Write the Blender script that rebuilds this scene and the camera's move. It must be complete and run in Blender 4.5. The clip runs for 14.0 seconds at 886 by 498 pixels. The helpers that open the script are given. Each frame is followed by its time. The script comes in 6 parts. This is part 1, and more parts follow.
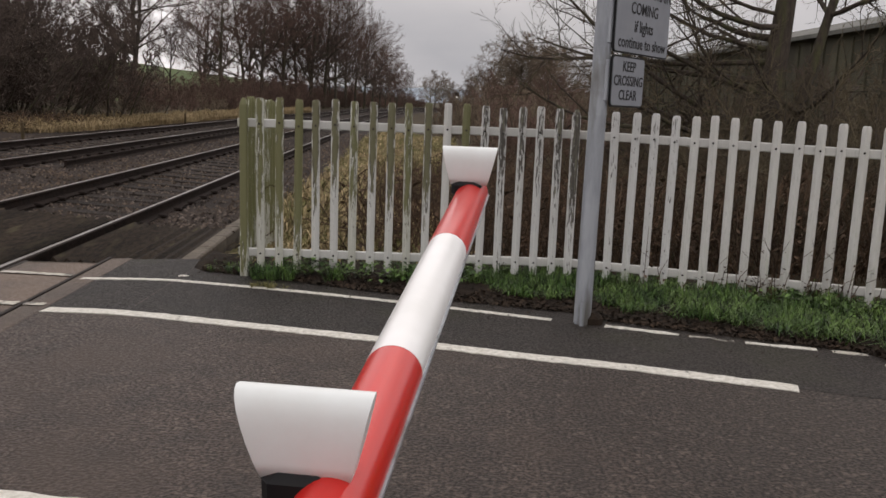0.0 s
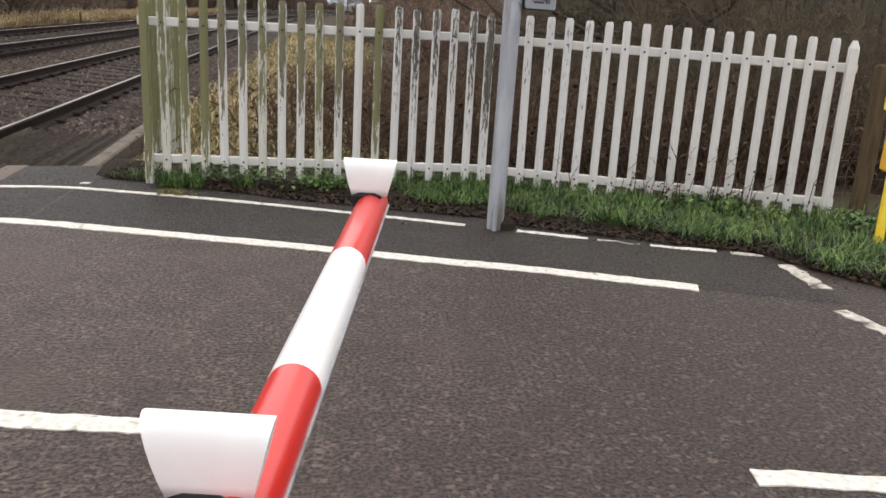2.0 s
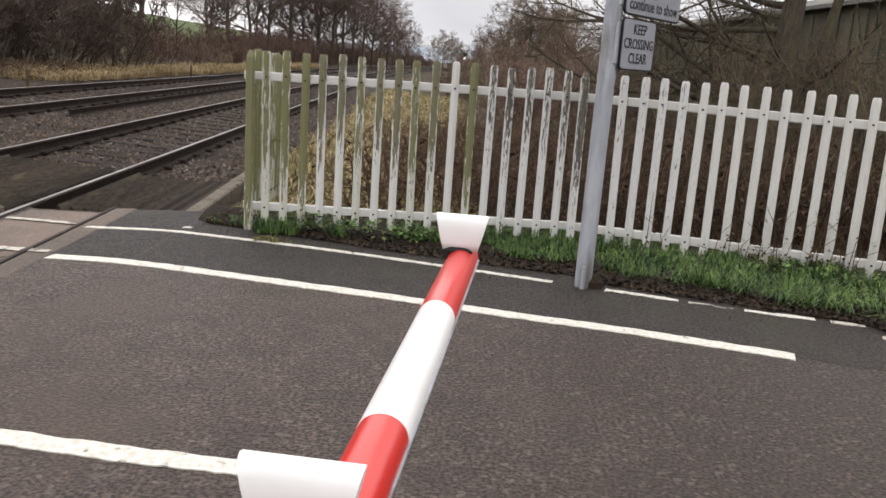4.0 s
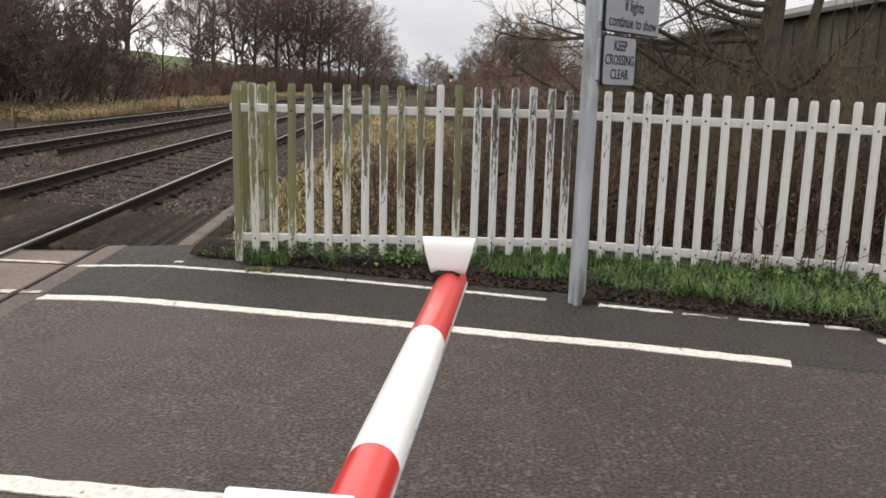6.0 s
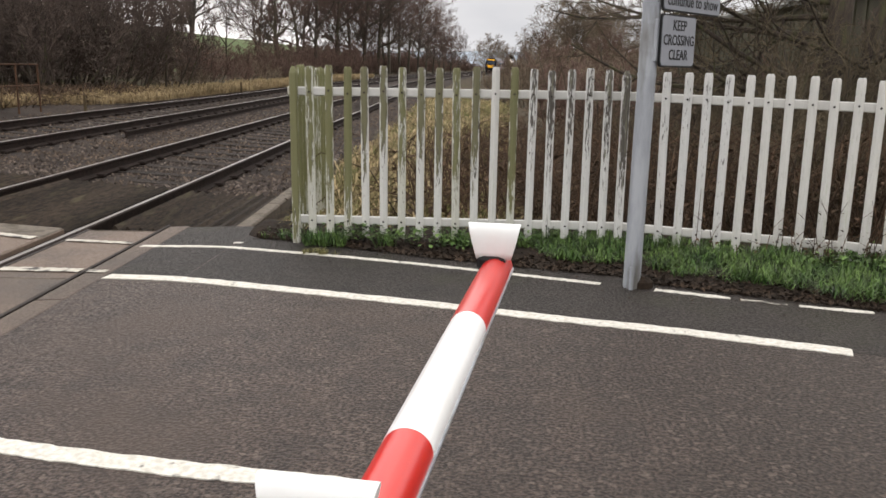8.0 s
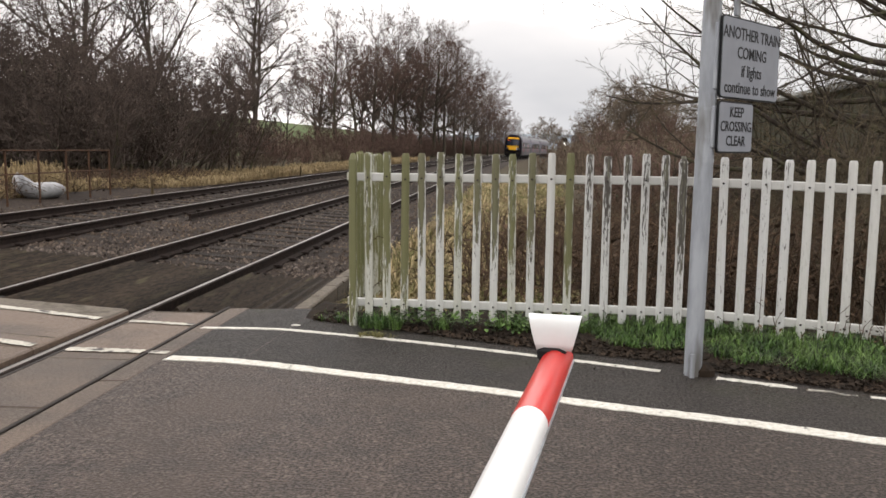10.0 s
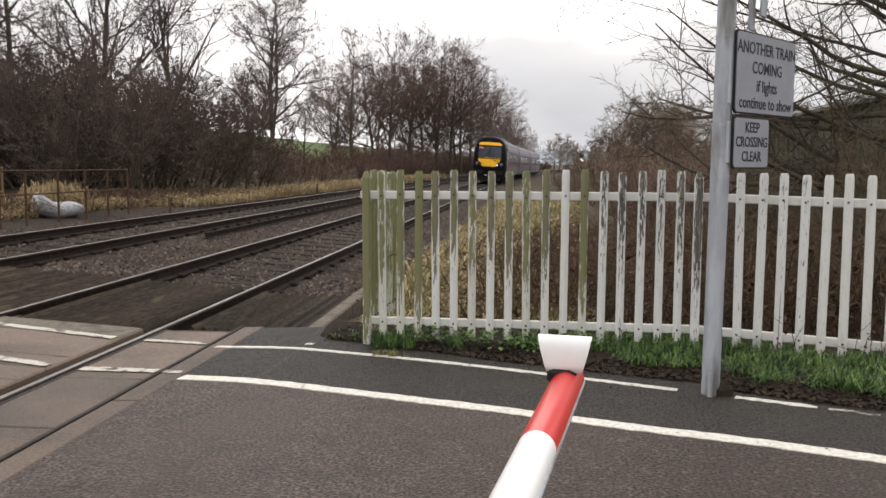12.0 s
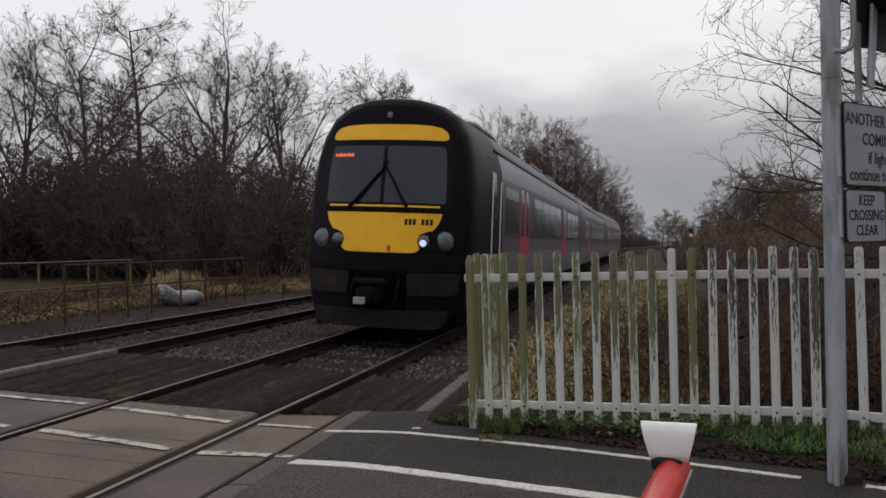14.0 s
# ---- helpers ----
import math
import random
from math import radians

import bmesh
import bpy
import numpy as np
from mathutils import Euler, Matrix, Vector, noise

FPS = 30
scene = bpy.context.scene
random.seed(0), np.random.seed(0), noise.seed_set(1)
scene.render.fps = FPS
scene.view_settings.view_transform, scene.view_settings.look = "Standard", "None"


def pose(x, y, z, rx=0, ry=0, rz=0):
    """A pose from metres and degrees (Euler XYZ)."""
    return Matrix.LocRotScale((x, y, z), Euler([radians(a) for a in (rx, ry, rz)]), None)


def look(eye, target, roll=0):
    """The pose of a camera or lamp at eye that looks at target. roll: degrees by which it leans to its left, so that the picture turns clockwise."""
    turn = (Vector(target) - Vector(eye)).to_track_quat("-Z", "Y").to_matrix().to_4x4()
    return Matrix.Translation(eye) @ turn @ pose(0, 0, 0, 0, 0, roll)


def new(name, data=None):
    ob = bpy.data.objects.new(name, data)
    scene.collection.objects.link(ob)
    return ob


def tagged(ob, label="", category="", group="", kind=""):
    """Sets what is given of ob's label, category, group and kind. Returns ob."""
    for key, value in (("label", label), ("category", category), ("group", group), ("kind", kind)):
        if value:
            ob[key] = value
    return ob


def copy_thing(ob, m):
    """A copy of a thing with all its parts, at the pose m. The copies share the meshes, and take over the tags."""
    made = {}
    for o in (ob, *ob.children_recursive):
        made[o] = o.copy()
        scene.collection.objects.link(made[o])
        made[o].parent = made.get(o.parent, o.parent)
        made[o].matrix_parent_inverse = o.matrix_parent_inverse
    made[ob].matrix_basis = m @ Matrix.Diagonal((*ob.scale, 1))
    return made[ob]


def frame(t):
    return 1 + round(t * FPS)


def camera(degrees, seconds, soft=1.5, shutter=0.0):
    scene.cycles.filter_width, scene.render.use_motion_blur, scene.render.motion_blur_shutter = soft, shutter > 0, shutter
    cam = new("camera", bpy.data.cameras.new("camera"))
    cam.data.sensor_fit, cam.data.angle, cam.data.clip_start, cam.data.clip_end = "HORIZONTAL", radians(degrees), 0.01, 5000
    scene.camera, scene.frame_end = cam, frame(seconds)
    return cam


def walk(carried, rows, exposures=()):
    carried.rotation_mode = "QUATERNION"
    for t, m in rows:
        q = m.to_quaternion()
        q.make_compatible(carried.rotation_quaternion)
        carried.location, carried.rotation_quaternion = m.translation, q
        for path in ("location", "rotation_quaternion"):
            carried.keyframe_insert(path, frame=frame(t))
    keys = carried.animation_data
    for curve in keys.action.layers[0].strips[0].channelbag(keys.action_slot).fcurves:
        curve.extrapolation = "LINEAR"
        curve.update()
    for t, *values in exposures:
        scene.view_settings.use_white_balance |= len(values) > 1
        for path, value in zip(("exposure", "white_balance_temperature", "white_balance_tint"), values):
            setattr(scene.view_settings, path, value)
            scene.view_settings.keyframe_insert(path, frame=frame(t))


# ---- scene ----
cam = camera(55.95, 14.0, soft=1.6, shutter=0.0)
PATH = [
    (0, pose(-0.031, 0.011, 1.321, 80.18, -2.06, 0.49)),
    (0.5, pose(-0.017, 0.029, 1.306, 77.98, -2.27, -1.77)),
    (1, pose(-0.012, 0.027, 1.313, 76.68, -1.54, -4.28)),
    (1.5, pose(-0.015, 0.013, 1.312, 76.01, -1.99, -5.05)),
    (2, pose(-0.022, 0.010, 1.301, 74.20, -3.04, -5.24)),
    (2.5, pose(-0.025, 0.005, 1.298, 73.40, -3.39, -4.92)),
    (3, pose(-0.024, -0.001, 1.301, 74.82, -4.34, -6.47)),
    (3.5, pose(-0.027, -0.008, 1.310, 76.07, -4.66, -3.63)),
    (4, pose(-0.032, -0.006, 1.309, 77.51, -3.74, 1.02)),
    (4.2, pose(-0.025, -0.008, 1.309, 77.28, -2.65, 0.56)),
    (6.3, pose(-0.010, -0.008, 1.317, 79.66, -0.95, 0.36)),
    (6.5, pose(-0.006, -0.011, 1.318, 79.95, -0.57, 1.96)),
    (7, pose(-0.001, 0.014, 1.315, 76.76, -1.54, 5.70)),
    (7.2, pose(0.006, 0.007, 1.318, 76.74, -1.57, 5.06)),
    (9.3, pose(0.021, -0.019, 1.341, 81.68, 0.02, 4.46)),
    (9.5, pose(0.017, -0.018, 1.346, 82.37, 0.17, 5.40)),
    (10, pose(0.002, -0.019, 1.353, 83.18, -0.52, 7.83)),
    (10.5, pose(-0.008, -0.001, 1.353, 82.61, -1.01, 12.18)),
    (11, pose(0.014, 0.018, 1.345, 81.98, -0.85, 9.74)),
    (11.5, pose(0.020, 0.013, 1.346, 81.95, 0.01, 9.00)),
    (12, pose(0.021, 0.016, 1.357, 84.33, -0.12, 8.96)),
    (12.5, pose(0.021, -0.007, 1.370, 86.18, 0.05, 9.63)),
    (13, pose(0.031, -0.019, 1.373, 87.55, 0.92, 14.27)),
    (13.5, pose(0.051, -0.014, 1.367, 88.40, 1.52, 14.29)),
    (14, pose(0.051, -0.024, 1.377, 89.95, 1.49, 16.17)),
]
EXPOSURES = [(0.0, -0.95, 6600, 16), (0.5, -0.68, 6600, 16), (1.5, -0.25, 6500, 15), (3.0, -0.17, 6450, 15), (4.2, -0.22, 6500, 14), (6.5, -0.25, 6550, 13), (10.5, -0.25, 6600, 13), (12.0, -0.33, 6550, 13), (12.5, -0.58, 6500, 14),
             (13.0, -0.95, 6400, 13), (13.5, -1.12, 6300, 12), (14.0, -1.36, 6250, 12)]
walk(cam, PATH, EXPOSURES)

# ---- world and sun ----
world = bpy.data.worlds.new("overcast_sky")
scene.world = world
world.use_nodes = True
wt = world.node_tree
wt.nodes.clear()
w_out = wt.nodes.new("ShaderNodeOutputWorld")
w_bg = wt.nodes.new("ShaderNodeBackground")
w_sky = wt.nodes.new("ShaderNodeTexSky")
w_sky.sky_type, w_sky.sun_disc = "NISHITA", False
w_sky.sun_elevation, w_sky.sun_rotation = radians(32), radians(8)
w_sky.dust_density, w_sky.air_density = 4.0, 1.0
w_tc = wt.nodes.new("ShaderNodeTexCoord")
w_map = wt.nodes.new("ShaderNodeMapping")
w_map.inputs["Scale"].default_value = (1.8, 1.8, 5.0)
w_noise = wt.nodes.new("ShaderNodeTexNoise")
w_noise.inputs["Scale"].default_value, w_noise.inputs["Detail"].default_value, w_noise.inputs["Roughness"].default_value = 1.6, 5.0, 0.5
w_sep = wt.nodes.new("ShaderNodeSeparateXYZ")
w_rise = wt.nodes.new("ShaderNodeMapRange")
w_rise.inputs["From Min"].default_value, w_rise.inputs["From Max"].default_value = 0.02, 0.30
w_west = wt.nodes.new("ShaderNodeMapRange")
w_west.inputs["From Min"].default_value, w_west.inputs["From Max"].default_value = 0.05, -0.45
w_west.inputs["To Max"].default_value = 1.0
w_top = wt.nodes.new("ShaderNodeMath")
w_top.operation = "MAXIMUM"
w_add = wt.nodes.new("ShaderNodeMath")
w_add.operation = "MULTIPLY_ADD"
w_add.inputs[1].default_value = 0.85
w_ramp = wt.nodes.new("ShaderNodeValToRGB")
w_ramp.color_ramp.elements[0].position, w_ramp.color_ramp.elements[0].color = 0.36, (0.72, 0.77, 0.83, 1)
w_ramp.color_ramp.elements[1].position, w_ramp.color_ramp.elements[1].color = 1.0, (2.35, 2.32, 2.28, 1)
w_mid = w_ramp.color_ramp.elements.new(0.75)
w_mid.color = (1.15, 1.16, 1.17, 1)
w_scale = wt.nodes.new("ShaderNodeVectorMath")
w_scale.operation = "SCALE"
w_scale.inputs["Scale"].default_value = 0.08
w_mix = wt.nodes.new("ShaderNodeMix")
w_mix.data_type = "RGBA"
w_mix.inputs["Factor"].default_value = 0.94
wt.links.new(w_tc.outputs["Generated"], w_map.inputs["Vector"])
wt.links.new(w_tc.outputs["Generated"], w_sep.inputs[0])
wt.links.new(w_sep.outputs["Z"], w_rise.inputs["Value"])
wt.links.new(w_sep.outputs["X"], w_west.inputs["Value"])
wt.links.new(w_rise.outputs[0], w_top.inputs[0])
wt.links.new(w_west.outputs[0], w_top.inputs[1])
wt.links.new(w_map.outputs["Vector"], w_noise.inputs["Vector"])
wt.links.new(w_top.outputs[0], w_add.inputs[0])
w_half = wt.nodes.new("ShaderNodeMath")
w_half.operation = "MULTIPLY"
w_half.inputs[1].default_value = 0.75
wt.links.new(w_noise.outputs["Fac"], w_half.inputs[0])
wt.links.new(w_half.outputs[0], w_add.inputs[2])
wt.links.new(w_add.outputs[0], w_ramp.inputs["Fac"])
wt.links.new(w_sky.outputs["Color"], w_scale.inputs[0])
wt.links.new(w_scale.outputs["Vector"], w_mix.inputs["A"])
wt.links.new(w_ramp.outputs["Color"], w_mix.inputs["B"])
wt.links.new(w_mix.outputs["Result"], w_bg.inputs["Color"])
w_bg.inputs["Strength"].default_value = 1.0
wt.links.new(w_bg.outputs["Background"], w_out.inputs["Surface"])

sun = new("sun", bpy.data.lights.new("sun", "SUN"))
sun.data.energy, sun.data.angle, sun.data.color = 0.6, radians(25), (1.0, 0.96, 0.9)
sun.matrix_world = look((6, 18, 22), (0, 0, 0))


# ---- materials ----
def rgb(c):
    return (c[0], c[1], c[2], 1.0)


def material(name, base, second=None, scale=8.0, rough=0.7, metal=0.0, bump=0.0, bump_scale=60.0, third=None,
             third_scale=1.2, third_at=0.6, coords="Object", stretch=(1, 1, 1), vary=0.0, island=0.0, rough2=None, coat=0.0, spec=0.5):
    """Noise of two scales over a base colour, with a bump, and a spread of value from object to object or from piece to piece."""
    m = bpy.data.materials.new(name)
    m.use_nodes = True
    t = m.node_tree
    n, link = t.nodes, t.links.new
    b = n["Principled BSDF"]
    b.inputs["Roughness"].default_value, b.inputs["Metallic"].default_value = rough, metal
    b.inputs["Coat Weight"].default_value = coat
    b.inputs["Specular IOR Level"].default_value = spec
    tc = n.new("ShaderNodeTexCoord")
    mp = n.new("ShaderNodeMapping")
    mp.inputs["Scale"].default_value = stretch
    link(tc.outputs[coords], mp.inputs["Vector"])
    if vary:
        info = n.new("ShaderNodeObjectInfo")
        far = n.new("ShaderNodeMath")
        far.operation = "MULTIPLY"
        far.inputs[1].default_value = 37.0
        link(info.outputs["Random"], far.inputs[0])
        comb = n.new("ShaderNodeCombineXYZ")
        for k in range(3):
            link(far.outputs[0], comb.inputs[k])
        link(comb.outputs[0], mp.inputs["Location"])
    col = None
    first = n.new("ShaderNodeRGB")
    first.outputs[0].default_value = rgb(base)
    col = first.outputs[0]
    if second is not None:
        t1 = n.new("ShaderNodeTexNoise")
        t1.inputs["Scale"].default_value, t1.inputs["Detail"].default_value = scale, 6.0
        t1.inputs["Roughness"].default_value = 0.62
        link(mp.outputs[0], t1.inputs["Vector"])
        r1 = n.new("ShaderNodeMapRange")
        r1.inputs["From Min"].default_value, r1.inputs["From Max"].default_value = 0.38, 0.62
        link(t1.outputs["Fac"], r1.inputs["Value"])
        x1 = n.new("ShaderNodeMix")
        x1.data_type = "RGBA"
        link(r1.outputs[0], x1.inputs["Factor"])
        link(col, x1.inputs["A"])
        x1.inputs["B"].default_value = rgb(second)
        col = x1.outputs["Result"]
        if rough2 is not None:
            rr = n.new("ShaderNodeMapRange")
            rr.inputs["To Min"].default_value, rr.inputs["To Max"].default_value = rough, rough2
            link(r1.outputs[0], rr.inputs["Value"])
            link(rr.outputs[0], b.inputs["Roughness"])
    if third is not None:
        t2 = n.new("ShaderNodeTexNoise")
        t2.inputs["Scale"].default_value, t2.inputs["Detail"].default_value = third_scale, 4.0
        link(mp.outputs[0], t2.inputs["Vector"])
        r2 = n.new("ShaderNodeMapRange")
        r2.inputs["From Min"].default_value, r2.inputs["From Max"].default_value = third_at - 0.07, third_at + 0.07
        link(t2.outputs["Fac"], r2.inputs["Value"])
        x2 = n.new("ShaderNodeMix")
        x2.data_type = "RGBA"
        link(r2.outputs[0], x2.inputs["Factor"])
        link(col, x2.inputs["A"])
        x2.inputs["B"].default_value = rgb(third)
        col = x2.outputs["Result"]
    spread = vary or island
    if spread:
        if vary:
            src = info.outputs["Random"]
        else:
            geo = n.new("ShaderNodeNewGeometry")
            src = geo.outputs["Random Per Island"]
        mr = n.new("ShaderNodeMapRange")
        mr.inputs["To Min"].default_value, mr.inputs["To Max"].default_value = 1 - spread, 1 + spread
        link(src, mr.inputs["Value"])
        vm = n.new("ShaderNodeVectorMath")
        vm.operation = "SCALE"
        link(col, vm.inputs[0])
        link(mr.outputs[0], vm.inputs["Scale"])
        col = vm.outputs["Vector"]
    link(col, b.inputs["Base Color"])
    if bump:
        t3 = n.new("ShaderNodeTexNoise")
        t3.inputs["Scale"].default_value, t3.inputs["Detail"].default_value = bump_scale, 4.0
        link(mp.outputs[0], t3.inputs["Vector"])
        bp = n.new("ShaderNodeBump")
        bp.inputs["Strength"].default_value, bp.inputs["Distance"].default_value = bump, 0.01
        link(t3.outputs["Fac"], bp.inputs["Height"])
        link(bp.outputs[0], b.inputs["Normal"])
    return m


def painted_timber(name, clean, bare, algae, bare_amount, algae_amount, low, high, edge_keeps=0.0):
    """White paint that flakes in upright streaks, more towards the top of each piece and less on its edges, with green algae over it."""
    m = bpy.data.materials.new(name)
    m.use_nodes = True
    t = m.node_tree
    n, link = t.nodes, t.links.new
    b = n["Principled BSDF"]
    b.inputs["Roughness"].default_value = 0.62
    tc = n.new("ShaderNodeTexCoord")
    info = n.new("ShaderNodeObjectInfo")
    far = n.new("ShaderNodeMath")
    far.operation = "MULTIPLY"
    far.inputs[1].default_value = 53.0
    link(info.outputs["Random"], far.inputs[0])
    comb = n.new("ShaderNodeCombineXYZ")
    for k in range(3):
        link(far.outputs[0], comb.inputs[k])

    def field(scale, stretch, detail):
        mp = n.new("ShaderNodeMapping")
        mp.inputs["Scale"].default_value = stretch
        link(tc.outputs["Object"], mp.inputs["Vector"])
        link(comb.outputs[0], mp.inputs["Location"])
        tx = n.new("ShaderNodeTexNoise")
        tx.inputs["Scale"].default_value, tx.inputs["Detail"].default_value, tx.inputs["Roughness"].default_value = scale, detail, 0.65
        link(mp.outputs[0], tx.inputs["Vector"])
        return tx.outputs["Fac"]

    sep = n.new("ShaderNodeSeparateXYZ")
    link(tc.outputs["Object"], sep.inputs[0])
    rise = n.new("ShaderNodeMapRange")
    rise.inputs["From Min"].default_value, rise.inputs["From Max"].default_value = low, high
    rise.inputs["To Min"].default_value, rise.inputs["To Max"].default_value = -1.0, 1.0
    link(sep.outputs["Z"], rise.inputs["Value"])
    off = n.new("ShaderNodeMath")
    off.operation = "ABSOLUTE"
    link(sep.outputs["X"], off.inputs[0])
    edge = n.new("ShaderNodeMapRange")
    edge.inputs["From Min"].default_value, edge.inputs["From Max"].default_value = 0.013, 0.030
    edge.inputs["To Max"].default_value = -edge_keeps
    link(off.outputs[0], edge.inputs["Value"])
    jig = n.new("ShaderNodeMapRange")
    jig.inputs["To Min"].default_value, jig.inputs["To Max"].default_value = -0.40, 0.35
    link(info.outputs["Random"], jig.inputs["Value"])

    def level(noise_out, amount):
        a = n.new("ShaderNodeMath")
        a.operation = "MULTIPLY_ADD"
        link(rise.outputs[0], a.inputs[0])
        a.inputs[1].default_value = amount
        link(noise_out, a.inputs[2])
        c = n.new("ShaderNodeMath")
        c.operation = "MULTIPLY_ADD"
        link(jig.outputs[0], c.inputs[0])
        c.inputs[1].default_value = amount
        link(a.outputs[0], c.inputs[2])
        r = n.new("ShaderNodeMapRange")
        r.inputs["From Min"].default_value, r.inputs["From Max"].default_value = 0.585, 0.635
        e = n.new("ShaderNodeMath")
        link(c.outputs[0], e.inputs[0])
        link(edge.outputs[0], e.inputs[1])
        link(e.outputs[0], r.inputs["Value"])
        return r.outputs[0]

    grime = field(9.0, (1, 1, 0.4), 5)
    g0 = n.new("ShaderNodeMix")
    g0.data_type = "RGBA"
    g0.inputs["A"].default_value = rgb([v * 0.86 for v in clean])
    g0.inputs["B"].default_value = rgb(clean)
    link(grime, g0.inputs["Factor"])
    x1 = n.new("ShaderNodeMix")
    x1.data_type = "RGBA"
    link(level(field(70.0, (1.3, 1.3, 0.20), 9), bare_amount), x1.inputs["Factor"])
    link(g0.outputs["Result"], x1.inputs["A"])
    x1.inputs["B"].default_value = rgb(bare)
    x2 = n.new("ShaderNodeMix")
    x2.data_type = "RGBA"
    link(level(field(48.0, (1.3, 1.3, 0.13), 9), algae_amount), x2.inputs["Factor"])
    link(x1.outputs["Result"], x2.inputs["A"])
    x2.inputs["B"].default_value = rgb(algae)
    link(x2.outputs["Result"], b.inputs["Base Color"])
    bp = n.new("ShaderNodeBump")
    bp.inputs["Strength"].default_value, bp.inputs["Distance"].default_value = 0.35, 0.004
    link(field(30.0, (1.5, 1.5, 0.2), 4), bp.inputs["Height"])
    link(bp.outputs[0], b.inputs["Normal"])
    return m


def tarmac(name, dark, light, stone, patch, patch_at, rough, right_brown=0.0):
    """Tarmac: pale chips in a dark binder, pores, their contrast painting in relief shade and wet glints, broad worn or
    mossy patches, and a darker brown towards its right side.
    """
    m = bpy.data.materials.new(name)
    m.use_nodes = True
    t = m.node_tree
    n, link = t.nodes, t.links.new
    b = n["Principled BSDF"]
    b.inputs["Specular IOR Level"].default_value = 0.3
    tc = n.new("ShaderNodeTexCoord")

    def field(scale, detail):
        tx = n.new("ShaderNodeTexNoise")
        tx.inputs["Scale"].default_value, tx.inputs["Detail"].default_value = scale, detail
        link(tc.outputs["Object"], tx.inputs["Vector"])
        return tx.outputs["Fac"]

    def span(src, lo, hi, a=0.0, c=1.0):
        r = n.new("ShaderNodeMapRange")
        for key, value in (("From Min", lo), ("From Max", hi), ("To Min", a), ("To Max", c)):
            r.inputs[key].default_value = value
        link(src, r.inputs["Value"])
        return r.outputs[0]

    def blend(f, a, c):
        x = n.new("ShaderNodeMix")
        x.data_type = "RGBA"
        link(f, x.inputs["Factor"])
        for key, q in (("A", a), ("B", c)):
            if isinstance(q, tuple):
                x.inputs[key].default_value = rgb(q)
            else:
                link(q, x.inputs[key])
        return x.outputs["Result"]

    # grain and chip colours also carry painted relief shade and wet glints
    grain = field(66.0, 2.5)
    col = blend(span(grain, 0.40, 0.60), dark, light)
    chips = n.new("ShaderNodeTexVoronoi")
    chips.inputs["Scale"].default_value = 62.0
    link(tc.outputs["Object"], chips.inputs["Vector"])
    sep = n.new("ShaderNodeSeparateColor")
    link(chips.outputs["Color"], sep.inputs[0])
    col = blend(span(sep.outputs[0], 0.86, 0.92, 0.0, 0.85), col, stone)
    col = blend(span(field(5.0, 3), 0.42, 0.66, 0.0, 0.55), col, dark)
    col = blend(span(field(0.9, 5), patch_at - 0.06, patch_at + 0.08, 0.0, 0.8), col, patch)
    # darker and browner with rising x, the border broken up by noise
    where = n.new("ShaderNodeSeparateXYZ")
    link(tc.outputs["Object"], where.inputs[0])
    to_right = n.new("ShaderNodeMath")
    to_right.operation = "MULTIPLY_ADD"
    link(field(1.3, 4), to_right.inputs[0])
    to_right.inputs[1].default_value = 2.4
    link(where.outputs["X"], to_right.inputs[2])
    brown_mix = blend(span(grain, 0.40, 0.60), (0.0085, 0.0056, 0.0040), (0.036, 0.0245, 0.0175))
    brown_mix = blend(span(sep.outputs[0], 0.90, 0.95, 0.0, 0.6), brown_mix, stone)
    col = blend(span(to_right.outputs[0], 0.3, 2.6, 0.0, right_brown), col, brown_mix)
    link(col, b.inputs["Base Color"])
    link(span(grain, 0.38, 0.62, rough, rough - 0.2), b.inputs["Roughness"])
    bp = n.new("ShaderNodeBump")
    bp.inputs["Strength"].default_value, bp.inputs["Distance"].default_value = 1.0, 0.012
    link(grain, bp.inputs["Height"])
    link(bp.outputs[0], b.inputs["Normal"])
    return m


def glow(name, color, strength):
    m = material(name, color, rough=0.3)
    b = m.node_tree.nodes["Principled BSDF"]
    b.inputs["Emission Color"].default_value = rgb(color)
    b.inputs["Emission Strength"].default_value = strength
    return m


ASPHALT = tarmac("asphalt", (0.0155, 0.0108, 0.0086), (0.070, 0.048, 0.037), (0.120, 0.093, 0.075), (0.051, 0.035, 0.026), 0.58, 0.68, 0.85)
PATH_ASPHALT = tarmac("path_asphalt", (0.0080, 0.0066, 0.0054), (0.026, 0.0205, 0.0158), (0.050, 0.043, 0.038), (0.024, 0.025, 0.010), 0.58, 0.78, 0.3)
PAINT = material("road_paint", (0.66, 0.64, 0.58), (0.46, 0.44, 0.38), 35, 0.75, bump=0.4, bump_scale=140, third=(0.10, 0.095, 0.085), third_scale=22, third_at=0.70)
WORN_PAINT = material("worn_road_paint", (0.52, 0.49, 0.42), (0.36, 0.34, 0.29), 30, 0.8, bump=0.4, bump_scale=140, third=(0.06, 0.055, 0.05), third_scale=9, third_at=0.56)
CONCRETE = material("concrete", (0.150, 0.128, 0.103), (0.100, 0.085, 0.069), 20, 0.85, bump=0.5, bump_scale=60, third=(0.066, 0.058, 0.042), third_scale=6, third_at=0.60, vary=0.1, spec=0.2)
PANEL = material("crossing_panel", (0.128, 0.092, 0.067), (0.086, 0.062, 0.047), 60, 0.5, bump=0.35, bump_scale=120, third=(0.054, 0.042, 0.034), third_scale=0.9, third_at=0.55, vary=0.22, rough2=0.65, spec=0.28)
